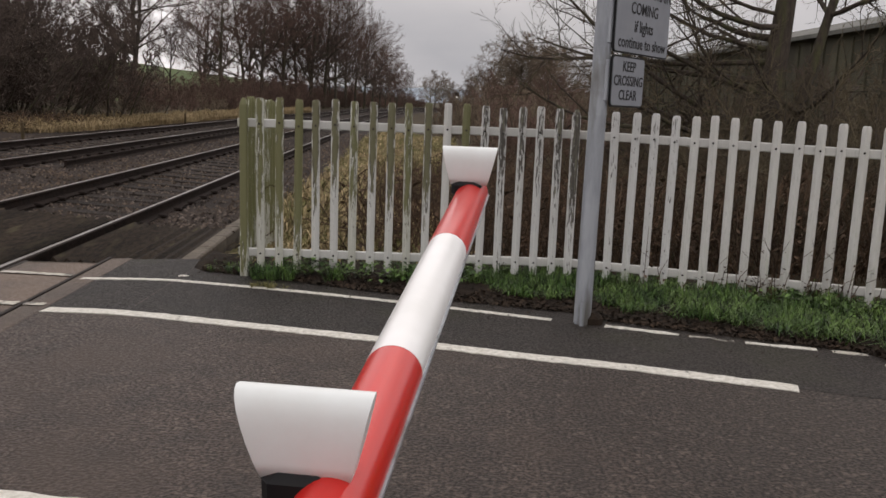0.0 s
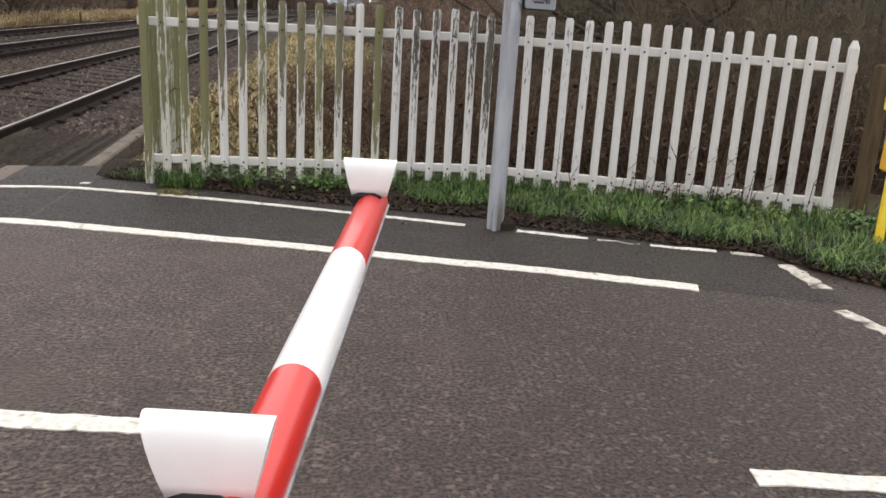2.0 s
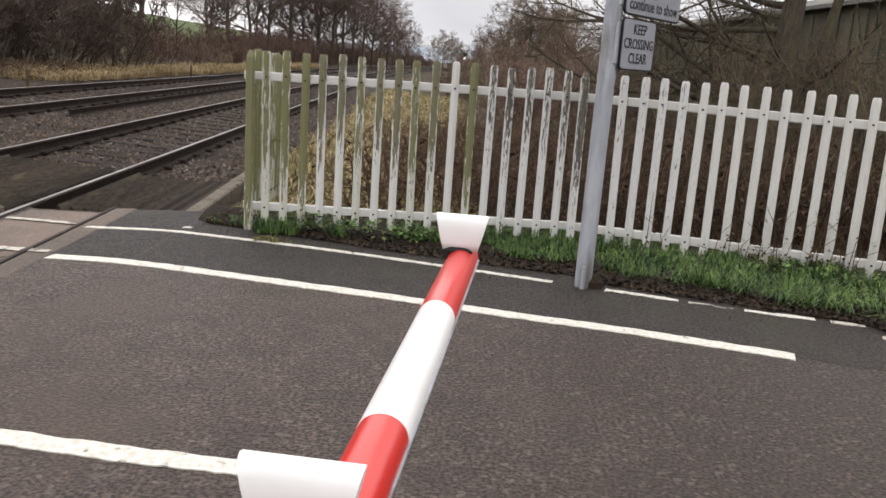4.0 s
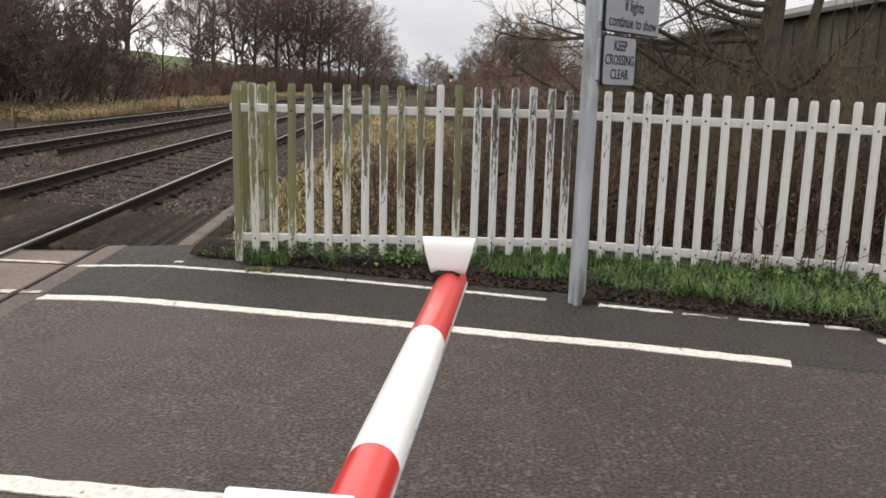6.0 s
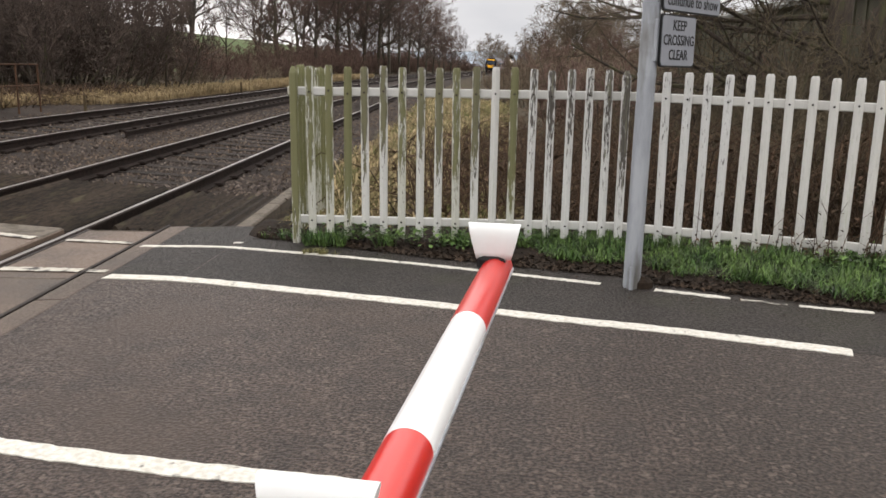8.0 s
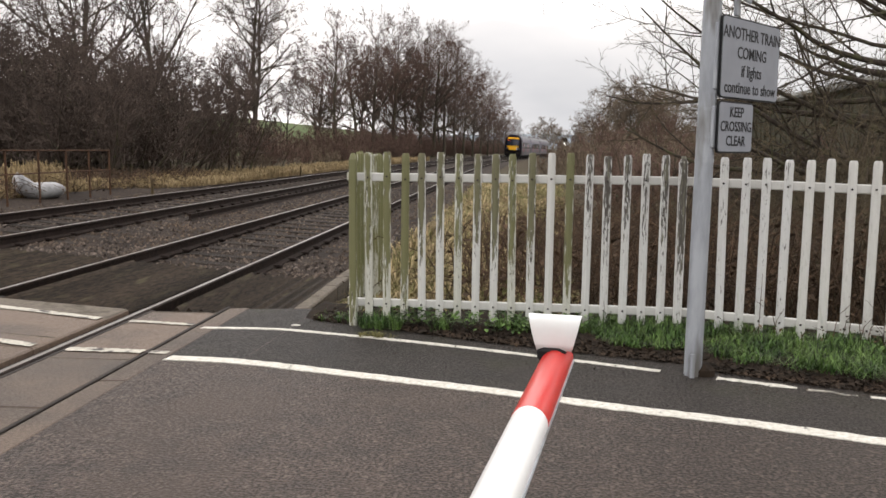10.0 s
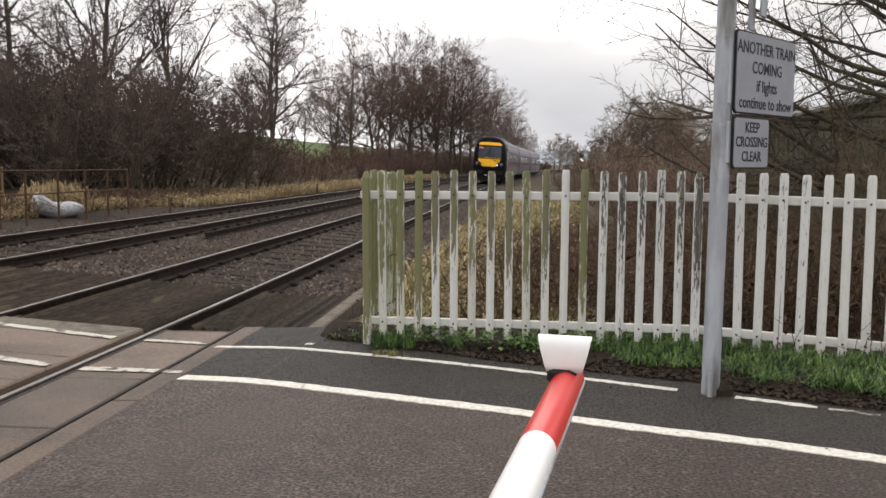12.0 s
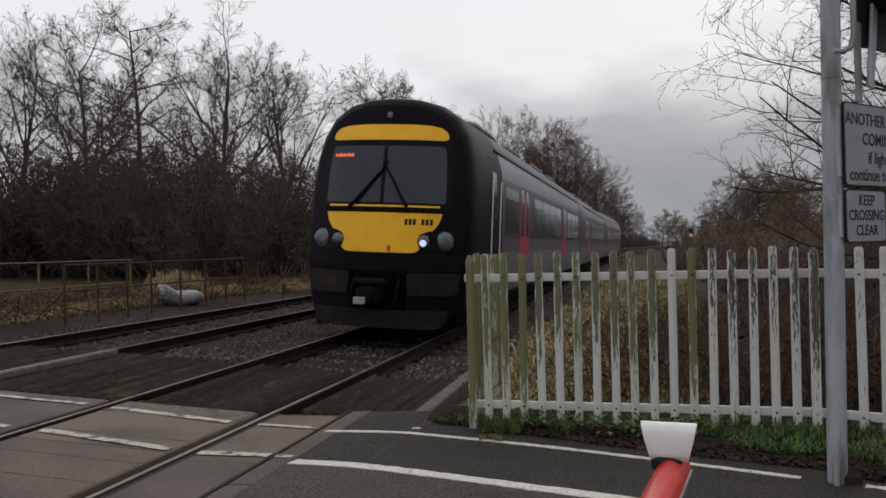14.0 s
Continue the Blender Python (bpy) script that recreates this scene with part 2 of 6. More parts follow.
STEEL_TOP = material("polished_rail_steel", (0.34, 0.32, 0.31), (0.20, 0.17, 0.15), 6, 0.28, metal=0.9, stretch=(4, 0.3, 1))
RAIL_RUST = material("rail_rust", (0.024, 0.016, 0.013), (0.013, 0.0095, 0.008), 14, 0.85, bump=0.4, bump_scale=60, spec=0.10)
STEEL_DARK = material("dark_steel", (0.034, 0.028, 0.024), (0.020, 0.016, 0.014), 20, 0.7, metal=0.2, bump=0.3, bump_scale=60, spec=0.2)
TIMBER_DARK = material("tarred_timber", (0.044, 0.032, 0.022), (0.017, 0.013, 0.010), 9, 0.8, bump=0.8, bump_scale=40, stretch=(6, 0.8, 6), third=(0.060, 0.050, 0.030), third_scale=2.2, third_at=0.62, vary=0.35, spec=0.12)
SLEEPER = material("sleeper_timber", (0.032, 0.025, 0.020), (0.017, 0.0135, 0.011), 10, 0.85, bump=0.7, bump_scale=40, stretch=(0.6, 6, 6), vary=0.25, spec=0.15)
BALLAST = material("ballast", (0.060, 0.045, 0.035), (0.012, 0.009, 0.0075), 26, 0.9, bump=1.0, bump_scale=34, third=(0.022, 0.017, 0.014), third_scale=0.55, third_at=0.52, spec=0.12)
STONE = material("ballast_stone", (0.125, 0.104, 0.090), (0.054, 0.042, 0.034), 7, 0.85, bump=0.4, bump_scale=50, third=(0.088, 0.066, 0.050), third_scale=0.45, third_at=0.50, island=0.75, spec=0.12)
EARTH = material("earth", (0.043, 0.032, 0.022), (0.060, 0.047, 0.027), 1.4, 0.95, bump=0.9, bump_scale=18, third=(0.042, 0.046, 0.019), third_scale=0.35, third_at=0.62, spec=0.12)
SOIL = material("verge_soil", (0.013, 0.010, 0.0078), (0.027, 0.019, 0.013), 14, 0.95, bump=1.0, bump_scale=40, spec=0.15)
PALE_CLEAN = painted_timber("white_painted_timber", (0.57, 0.565, 0.535), (0.42, 0.42, 0.39), (0.47, 0.48, 0.42), -0.02, -0.03, 0.2, 1.2, 0.06)
PALE_CHIPPED = painted_timber("chipped_white_timber", (0.57, 0.57, 0.555), (0.085, 0.078, 0.066), (0.45, 0.46, 0.40), 0.02, -0.03, 0.3, 1.1, 0.10)
PALE_WORN = painted_timber("flaking_white_timber", (0.56, 0.56, 0.53), (0.066, 0.060, 0.045), (0.125, 0.118, 0.062), 0.19, 0.20, 0.02, 0.86, 0.20)
PALE_FLECKED = painted_timber("flecked_white_timber", (0.57, 0.57, 0.55), (0.062, 0.055, 0.046), (0.13, 0.122, 0.085), 0.165, 0.06, -0.12, 0.95, 0.17)
PALE_GREEN = painted_timber("algae_covered_timber", (0.50, 0.50, 0.44), (0.080, 0.075, 0.050), (0.132, 0.130, 0.055), 0.18, 0.25, -0.30, 0.56, 0.15)
RETURN_GREEN = painted_timber("mossy_return_timber", (0.46, 0.46, 0.39), (0.085, 0.080, 0.050), (0.135, 0.135, 0.052), 0.08, 0.20, -0.60, 0.40, 0.0)
GALV = material("galvanised_steel", (0.35, 0.37, 0.395), (0.235, 0.25, 0.275), 9, 0.55, metal=0.25, bump=0.15, bump_scale=40, third=(0.13, 0.125, 0.115), third_scale=7, third_at=0.58, stretch=(1, 1, 0.22))
SIGN_FACE = material("sign_face", (0.25, 0.26, 0.285), (0.22, 0.23, 0.255), 5, 0.65, spec=0.3)
BLACK = material("black_paint", (0.008, 0.008, 0.009), (0.013, 0.013, 0.013), 10, 0.55, spec=0.2)
RED = material("red_gloss", (0.60, 0.022, 0.016), (0.50, 0.016, 0.012), 3, 0.28, coat=0.15, stretch=(0.3, 6, 6))
WHITE = material("white_gloss", (0.80, 0.80, 0.79), (0.72, 0.72, 0.70), 3, 0.3, coat=0.25)
HOOD_WHITE = material("white_plastic", (0.74, 0.77, 0.76), (0.68, 0.70, 0.68), 7, 0.4, third=(0.50, 0.45, 0.36), third_scale=9, third_at=0.76)
YELLOW = material("yellow_paint", (0.78, 0.56, 0.035), (0.70, 0.49, 0.03), 6, 0.4, coat=0.2)
AMBER = material("amber_sign", (0.62, 0.33, 0.02), (0.56, 0.29, 0.02), 8, 0.5)
POST_WOOD = material("brown_post_timber", (0.10, 0.072, 0.04), (0.06, 0.046, 0.026), 9, 0.85, bump=0.7, bump_scale=50, stretch=(3, 3, 0.4), spec=0.15)
RUST = material("rusty_tube", (0.085, 0.045, 0.026), (0.05, 0.030, 0.021), 12, 0.85, bump=0.3, bump_scale=70, spec=0.12)
OCHRE = material("ochre_tube", (0.17, 0.105, 0.04), (0.11, 0.068, 0.033), 10, 0.75, spec=0.2)
SACK = material("white_sack", (0.33, 0.33, 0.335), (0.20, 0.20, 0.205), 5, 0.6, bump=0.8, bump_scale=12)
WIRE = material("fence_wire", (0.16, 0.15, 0.14), rough=0.6, metal=0.6)
BARK = material("bark", (0.088, 0.072, 0.057), (0.052, 0.043, 0.036), 8, 0.95, bump=0.8, bump_scale=20, stretch=(3, 3, 0.6), third=(0.085, 0.083, 0.045), third_scale=2.5, third_at=0.58, vary=0.15, spec=0.10)
TWIG = material("twigs", (0.115, 0.090, 0.076), (0.075, 0.059, 0.051), 3, 0.95, vary=0.2, spec=0.10)
PALE_TWIG = material("pale_twigs", (0.21, 0.165, 0.120), (0.150, 0.116, 0.086), 3, 0.95, vary=0.2, spec=0.10)
MOSSY_TWIG = material("mossy_twigs", (0.125, 0.103, 0.066), (0.072, 0.057, 0.042), 1.5, 0.95, spec=0.10)
RED_TWIG = material("reddish_twigs", (0.150, 0.098, 0.078), (0.100, 0.068, 0.056), 3, 0.95, vary=0.2, spec=0.10)
THICKET_TWIG = material("thicket_twigs", (0.115, 0.089, 0.074), (0.075, 0.058, 0.050), 3, 0.95, vary=0.2, spec=0.08)
LINESIDE_GRASS = material("lineside_dry_grass", (0.33, 0.255, 0.145), (0.20, 0.150, 0.082), 0.7, 0.9, island=0.4, spec=0.12)
T_SIDE = material("train_side_lilac_grey", (0.105, 0.088, 0.125), (0.085, 0.07, 0.10), 3, 0.32, third=(0.065, 0.057, 0.075), third_scale=0.7, third_at=0.6, spec=0.4)
BRAMBLE = material("bramble_canes", (0.095, 0.060, 0.038), (0.050, 0.035, 0.024), 2, 0.95, island=0.5, spec=0.15)
DRY_GRASS = material("dry_grass", (0.42, 0.335, 0.195), (0.24, 0.185, 0.105), 1.5, 0.9, island=0.55, spec=0.15)
OLIVE_GRASS = material("olive_grass", (0.15, 0.15, 0.06), (0.24, 0.20, 0.105), 1.2, 0.9, island=0.4, spec=0.15)
GREEN_GRASS = material("green_grass", (0.030, 0.068, 0.013), (0.100, 0.160, 0.040), 5.0, 0.5, island=0.85, spec=0.3)
LEAF = material("dark_leaf", (0.088, 0.070, 0.055), (0.060, 0.048, 0.040), 4, 0.85, island=0.5, spec=0.10)
LITTER = material("fallen_leaf", (0.045, 0.03, 0.02), (0.026, 0.02, 0.015), 6, 0.8, island=0.5, spec=0.15)
FIELD = material("field_grass", (0.085, 0.115, 0.047), (0.105, 0.125, 0.06), 0.05, 0.95, spec=0.12)
# distance haze is painted into the hills as pale blue-grey
HILL = material("far_hill", (0.30, 0.345, 0.39), (0.25, 0.30, 0.34), 0.004, 1.0, coords="Object", spec=0.15)
SHED = material("shed_cladding", (0.082, 0.078, 0.053), (0.062, 0.060, 0.042), 1.2, 0.7, stretch=(1, 1, 0.3), third=(0.05, 0.046, 0.034), third_scale=0.5, third_at=0.56, spec=0.10)
SHED_ROOF = material("shed_roof", (0.14, 0.14, 0.125), (0.09, 0.09, 0.08), 0.8, 0.8, spec=0.15)
T_PURPLE = material("train_aubergine", (0.0075, 0.0048, 0.0082), (0.005, 0.0034, 0.0058), 3, 0.45, spec=0.06)
T_GLOSS_BLACK = material("train_black_gloss", (0.004, 0.004, 0.005), (0.003, 0.003, 0.004), 3, 0.3, spec=0.08)
# near-black that paints the shade of the coupler bay
T_BAY_SHADE = material("train_bay_shade", (0.003, 0.003, 0.003), rough=0.9, spec=0.02)
T_FAIRING = material("train_fairing", (0.012, 0.0105, 0.0105), (0.020, 0.016, 0.014), 4, 0.6, third=(0.03, 0.024, 0.018), third_scale=3, third_at=0.62, spec=0.10)
T_ROOF = material("train_roof", (0.115, 0.115, 0.125), (0.08, 0.08, 0.085), 2, 0.6)
T_SILVER = material("train_silver", (0.15, 0.15, 0.165), (0.12, 0.12, 0.13), 3, 0.45, spec=0.3)
T_GREY = material("train_grey", (0.05, 0.046, 0.055), (0.04, 0.037, 0.043), 3, 0.35, spec=0.25)
T_PINK = material("train_door_red", (0.42, 0.045, 0.075), (0.36, 0.04, 0.065), 3, 0.35)
T_YELLOW = material("train_yellow", (0.86, 0.46, 0.008), (0.78, 0.40, 0.008), 2, 0.4, spec=0.3)
T_BLACK = material("train_underside", (0.006, 0.0056, 0.0056), (0.010, 0.0088, 0.008), 5, 0.8, spec=0.05)
T_LENS = material("lamp_lens", (0.11, 0.12, 0.135), (0.05, 0.055, 0.06), 9, rough=0.12, spec=0.6)
# the blue of reflected sky is put into this glass's base colour
T_GLASS = material("sky_tinted_glass", (0.009, 0.013, 0.025), (0.014, 0.019, 0.034), 1.2, rough=0.05, spec=0.35)
T_SIDEGLASS = material("side_glass", (0.03, 0.034, 0.04), rough=0.08, spec=0.9)
LIT = glow("lit_headlamp", (0.62, 0.72, 1.0), 1.6)
DEST = glow("orange_display", (1.0, 0.16, 0.05), 1.3)
SIG_LIT = glow("signal_lamp", (1.0, 0.93, 0.85), 5.0)


# ---- mesh building ----
class Build:
    """Collects corners and faces, and makes one mesh of them."""

    def __init__(self):
        self.v, self.f, self.smooth, self.mi = [], [], [], []

    def add(self, verts, faces, smooth=False, mi=0):
        k = len(self.v)
        self.v.extend(verts)
        self.f.extend([tuple(i + k for i in f) for f in faces])
        self.smooth.extend([smooth] * len(faces))
        self.mi.extend([mi] * len(faces))

    def box(self, cx, cy, cz, sx, sy, sz, m=None, chamfer=0.0):
        """A box about its centre, its upright edges and rims chamfered where asked."""
        x, y, z = sx / 2, sy / 2, sz / 2
        if chamfer <= 0:
            vs = [(a * x, b * y, c * z) for c in (-1, 1) for a, b in ((-1, -1), (1, -1), (1, 1), (-1, 1))]
            fs = [(3, 2, 1, 0), (4, 5, 6, 7), (0, 1, 5, 4), (1, 2, 6, 5), (2, 3, 7, 6), (3, 0, 4, 7)]
        else:
            h = min(chamfer, x * 0.9, y * 0.9, z * 0.9)
            def ring(ax, ay, zz):
                return [(-ax + h, -ay, zz), (ax - h, -ay, zz), (ax, -ay + h, zz), (ax, ay - h, zz), (ax - h, ay, zz), (-ax + h, ay, zz), (-ax, ay - h, zz), (-ax, -ay + h, zz)]
            vs = ring(x - h, y - h, -z) + ring(x, y, -z + h) + ring(x, y, z - h) + ring(x - h, y - h, z)
            fs = [tuple(range(7, -1, -1)), tuple(range(24, 32))]
            for r in range(3):
                for i in range(8):
                    j = (i + 1) % 8
                    fs.append((r * 8 + i, r * 8 + j, r * 8 + 8 + j, r * 8 + 8 + i))
        mm = Matrix.Translation((cx, cy, cz)) @ (m if m is not None else Matrix())
        self.add([tuple(mm @ Vector(p)) for p in vs], fs)
        return self

    def tube(self, points, radii, sides=8, cap=True, smooth=True):
        """A round bar along points, with a radius at each."""
        pts = [Vector(p) for p in points]
        k, vs, fs = len(pts), [], []
        side = None
        for i, p in enumerate(pts):
            d = (pts[min(i + 1, k - 1)] - pts[max(i - 1, 0)])
            d = d.normalized() if d.length > 1e-9 else Vector((0, 0, 1))
            if side is None:
                side = d.orthogonal().normalized()
            side = (side - d * side.dot(d))
            side = side.normalized() if side.length > 1e-6 else d.orthogonal().normalized()
            up = d.cross(side)
            for j in range(sides):
                a = 2 * math.pi * j / sides
                vs.append(tuple(p + (side * math.cos(a) + up * math.sin(a)) * radii[i]))
        for i in range(k - 1):
            for j in range(sides):
                q = (j + 1) % sides
                fs.append((i * sides + j, i * sides + q, (i + 1) * sides + q, (i + 1) * sides + j))
        self.add(vs, fs, smooth)
        if cap:
            self.add(vs[:sides], [tuple(range(sides - 1, -1, -1))])
            self.add(vs[-sides:], [tuple(range(sides))])
        return self

    def prism(self, outline, axis_from, axis_to, m):
        """An outline in (x, z), drawn out along y from axis_from to axis_to, posed by m."""
        k = len(outline)
        vs = [tuple(m @ Vector((x, axis_from, z))) for x, z in outline] + [tuple(m @ Vector((x, axis_to, z))) for x, z in outline]
        fs = [tuple(range(k)), tuple(range(2 * k - 1, k - 1, -1))] + [(i, i + k, (i + 1) % k + k, (i + 1) % k) for i in range(k)]
        self.add(vs, fs)
        return self

    def mesh(self, name, mats):
        me = bpy.data.meshes.new(name)
        me.from_pydata(self.v, [], self.f)
        me.polygons.foreach_set("use_smooth", self.smooth)
        for mt in (mats if isinstance(mats, (list, tuple)) else [mats]):
            me.materials.append(mt)
        if any(self.mi):
            me.polygons.foreach_set("material_index", self.mi)
        me.update()
        return me


def fix_normals(me):
    bm = bmesh.new()
    bm.from_mesh(me)
    bmesh.ops.recalc_face_normals(bm, faces=bm.faces)
    bm.to_mesh(me)
    bm.free()
    return me


def part(name, build, mat, parent=None, label="", m=None):
    """Links one mesh object, under a thing or a part if one is given."""
    me = build if isinstance(build, bpy.types.Mesh) else fix_normals(build.mesh(name, mat))
    ob = new(name, me)
    if parent is not None:
        ob.parent = parent
    if m is not None:
        ob.matrix_basis = m
    if label:
        ob["label"] = label
    return ob


def thing(name, label, category, group="", kind="", m=None):
    ob = new(name)
    ob.empty_display_size = 0.1
    if m is not None:
        ob.matrix_basis = m
    return tagged(ob, label, category, group, kind)


# ---- the plan: u to the right of the line, v along it ----
TURN = -0.0489
CU, SU = math.cos(TURN), math.sin(TURN)
CANT = 0.061
RAIL_R = -3.142
TRACK_NEAR, TRACK_FAR = -3.894, -7.394
SPARE_U = -6.05


def xy(u, v):
    return (u * CU + v * SU, -u * SU + v * CU)


def uv(x, y):
    return (x * CU - y * SU, x * SU + y * CU)


def bend(v):
    """How far the line has curved to the right at v."""
    return 0.0004 * max(0.0, v - 45.0) ** 2 if v < 200 else 9.61 + 0.124 * (v - 200)


def rail_z(u):
    return -0.033 - CANT * (u - RAIL_R)


def deck_z(u):
    """Top of the crossing deck: canted with the rails, level outside the near one."""
    return rail_z(min(u, RAIL_R))


def smooth01(a, b, x):
    k = min(1.0, max(0.0, (x - a) / (b - a)))
    return k * k * (3 - 2 * k)


def formation(u):
    """Top of road, panels and banks across the line."""
    if u < -9.0:
        return rail_z(-9.0) + 0.02 * (-9.0 - u)
    if u < -2.6:
        return deck_z(u)
    k = smooth01(-2.6, -1.7, u)
    return deck_z(-2.6) * (1 - k)


def ground_z(u, v):
    z = formation(u - bend(v)) - 0.10
    w = u - bend(v)
    if w < -9.5 and v > 10:
        z += 0.012 * min(60.0, -9.5 - w) * smooth01(10, 30, v)
    if w > -1.6:
        z -= 0.28 * smooth01(-1.6, 0.5, w) * smooth01(7.2, 9.0, v)
    if -10.6 < w < -1.4 and v > 6.4:
        z -= 0.5 * smooth01(-10.6, -10.0, w) * (1 - smooth01(-1.75, -1.4, w))
    z += 0.03 * noise.noise((u * 0.6, v * 0.6, 0))
    return z


def field_z(u, v):
    """The grazing field that rises behind the trees."""
    if v < 64 or u > -20.5:
        return -9.0
    k = -20.5 - u
    return -0.4 + 4.6 * smooth01(0, 9, k) * smooth01(64, 71, v) + 0.05 * k + 0.2 * noise.noise((u * 0.1, v * 0.1, 0))


# ---- ground ----
def steps(a, b, near, first, grow, most):
    """Grid stations from a to b, finest round near."""
    out, x, s = [near], near, first
    while x < b:
        x += s
        s = min(s * grow, most)
        out.append(min(x, b))
    x, s = near, first
    while x > a:
        x -= s
        s = min(s * grow, most)
        out.insert(0, max(x, a))
    return out


def ground():
    us = steps(-1400, 1400, -1.0, 0.35, 1.10, 220)
    vs = steps(-300, 2600, 8.0, 0.35, 1.08, 220)
    b = Build()
    pts = []
    for v in vs:
        for u in us:
            x, y = xy(u, v)
            z = ground_z(u, v)
            if v < 7.2:
                z = min(z, formation(u) - 0.06)
            pts.append((x, y, z))
    k = len(us)
    b.add(pts, [(j * k + i, j * k + i + 1, (j + 1) * k + i + 1, (j + 1) * k + i) for j in range(len(vs) - 1) for i in range(k - 1)], True)
    tagged(part("ground", b, EARTH), "brown winter earth with rough grass beside the railway", "ground", kind="structure")


def edge_y(x):
    """Where the tarmac ends and the verge begins."""
    table = [(-30, 7.6), (-2.45, 6.86), (-1.9, 6.28), (-1.39, 6.12), (-0.5, 5.76), (0.27, 5.52), (0.85, 5.36), (1.05, 5.17), (1.67, 4.93), (2.4, 4.68), (2.6, 4.31), (2.9, 3.92), (3.6, 3.25), (5.0, 2.6), (30, 0.0)]
    for (a, p), (c, q) in zip(table, table[1:]):
        if x <= c:
            return p + (q - p) * (x - a) / (c - a)
    return 0.0


def road_part(name, x0, x1, y_low, y_high, lift, mat, step=0.2):
    b = Build()
    n = max(2, int((x1 - x0) / step))
    rows = 10
    pts = []
    for i in range(n + 1):
        x = x0 + (x1 - x0) * i / n
        lo, hi = y_low(x), y_high(x)
        for j in range(rows + 1):
            y = lo + (hi - lo) * j / rows
            u, v = uv(x, y)
            pts.append((x, y, formation(u) + lift))
    w = rows + 1
    b.add(pts, [(i * w + j, (i + 1) * w + j, (i + 1) * w + j + 1, i * w + j + 1) for i in range(n) for j in range(rows)], True)
    return part(name, b, mat)


def line1_y(x):
    table = [(-3.2, 6.05), (-2.62, 5.96), (-1.91, 5.88), (-1.15, 5.71), (-0.53, 5.54), (0.03, 5.36), (0.67, 5.15), (0.97, 5.05), (1.4, 4.9), (1.79, 4.77), (2.15, 4.68), (2.6, 4.56)]
    for (a, p), (c, q) in zip(table, table[1:]):
        if x <= c:
            return p + (q - p) * (x - a) / (c - a)
    return table[-1][1]


def line2_y(x):
    table = [(-3.2, 5.12), (-2.5, 5.03), (-1.72, 4.89), (-1.1, 4.74), (-0.31, 4.55), (0.31, 4.37), (0.91, 4.23), (1.49, 4.05), (1.76, 3.96), (2.6, 3.7)]
    for (a, p), (c, q) in zip(table, table[1:]):
        if x <= c:
            return p + (q - p) * (x - a) / (c - a)
    return table[-1][1]


def roads():
    tagged(road_part("road", -1.98, 16.0, lambda x: -7.0, edge_y, 0.0, ASPHALT, 0.1), "worn dark tarmac road over the crossing", "road", kind="structure")
    tagged(road_part("footway", -1.97, 2.45, line2_y, lambda x: edge_y(x) - 0.01, 0.0012, PATH_ASPHALT, 0.1), "damp dark tarmac footway strip with mossy patches", "pavement", kind="structure")
    # the fan of tarmac between the straight edge of the crossing and the road
    for v0, v1, n, mat, name, label in ((-7.0, 5.12, 22, ASPHALT, "road", "tarmac road meeting the concrete edge of the crossing"), (5.12, 6.86, 6, PATH_ASPHALT, "footway", "dark tarmac footway meeting the concrete edge of the crossing")):
        b, pts = Build(), []
        for i in range(n + 1):
            v = v0 + (v1 - v0) * i / n
            for k in range(7):
                xa, ya = xy(-2.40, v)
                x = xa + (-1.96 - xa) * k / 6
                u, vv = uv(x, ya)
                pts.append((x, ya, formation(u) - 0.002))
        b.add(pts, [(i * 7 + k, i * 7 + k + 1, (i + 1) * 7 + k + 1, (i + 1) * 7 + k) for i in range(n) for k in range(6)], True)
        tagged(part(name, b, mat), label, "road" if name == "road" else "pavement", kind="structure")
    # far side of the line
    b = Build()
    pts = []
    for i in range(15):
        v = -7.0 + (7.2 + 7.0) * i / 14
        for k in range(13):
            u = -9.0 - 30.0 * (k / 12) ** 1.5
            x, y = xy(u, v)
            pts.append((x, y, formation(u)))
    b.add(pts, [(i * 13 + k, i * 13 + k + 1, (i + 1) * 13 + k + 1, (i + 1) * 13 + k) for i in range(14) for k in range(12)], True)
    tagged(part("road", b, ASPHALT), "tarmac road beyond the railway", "road", kind="structure")


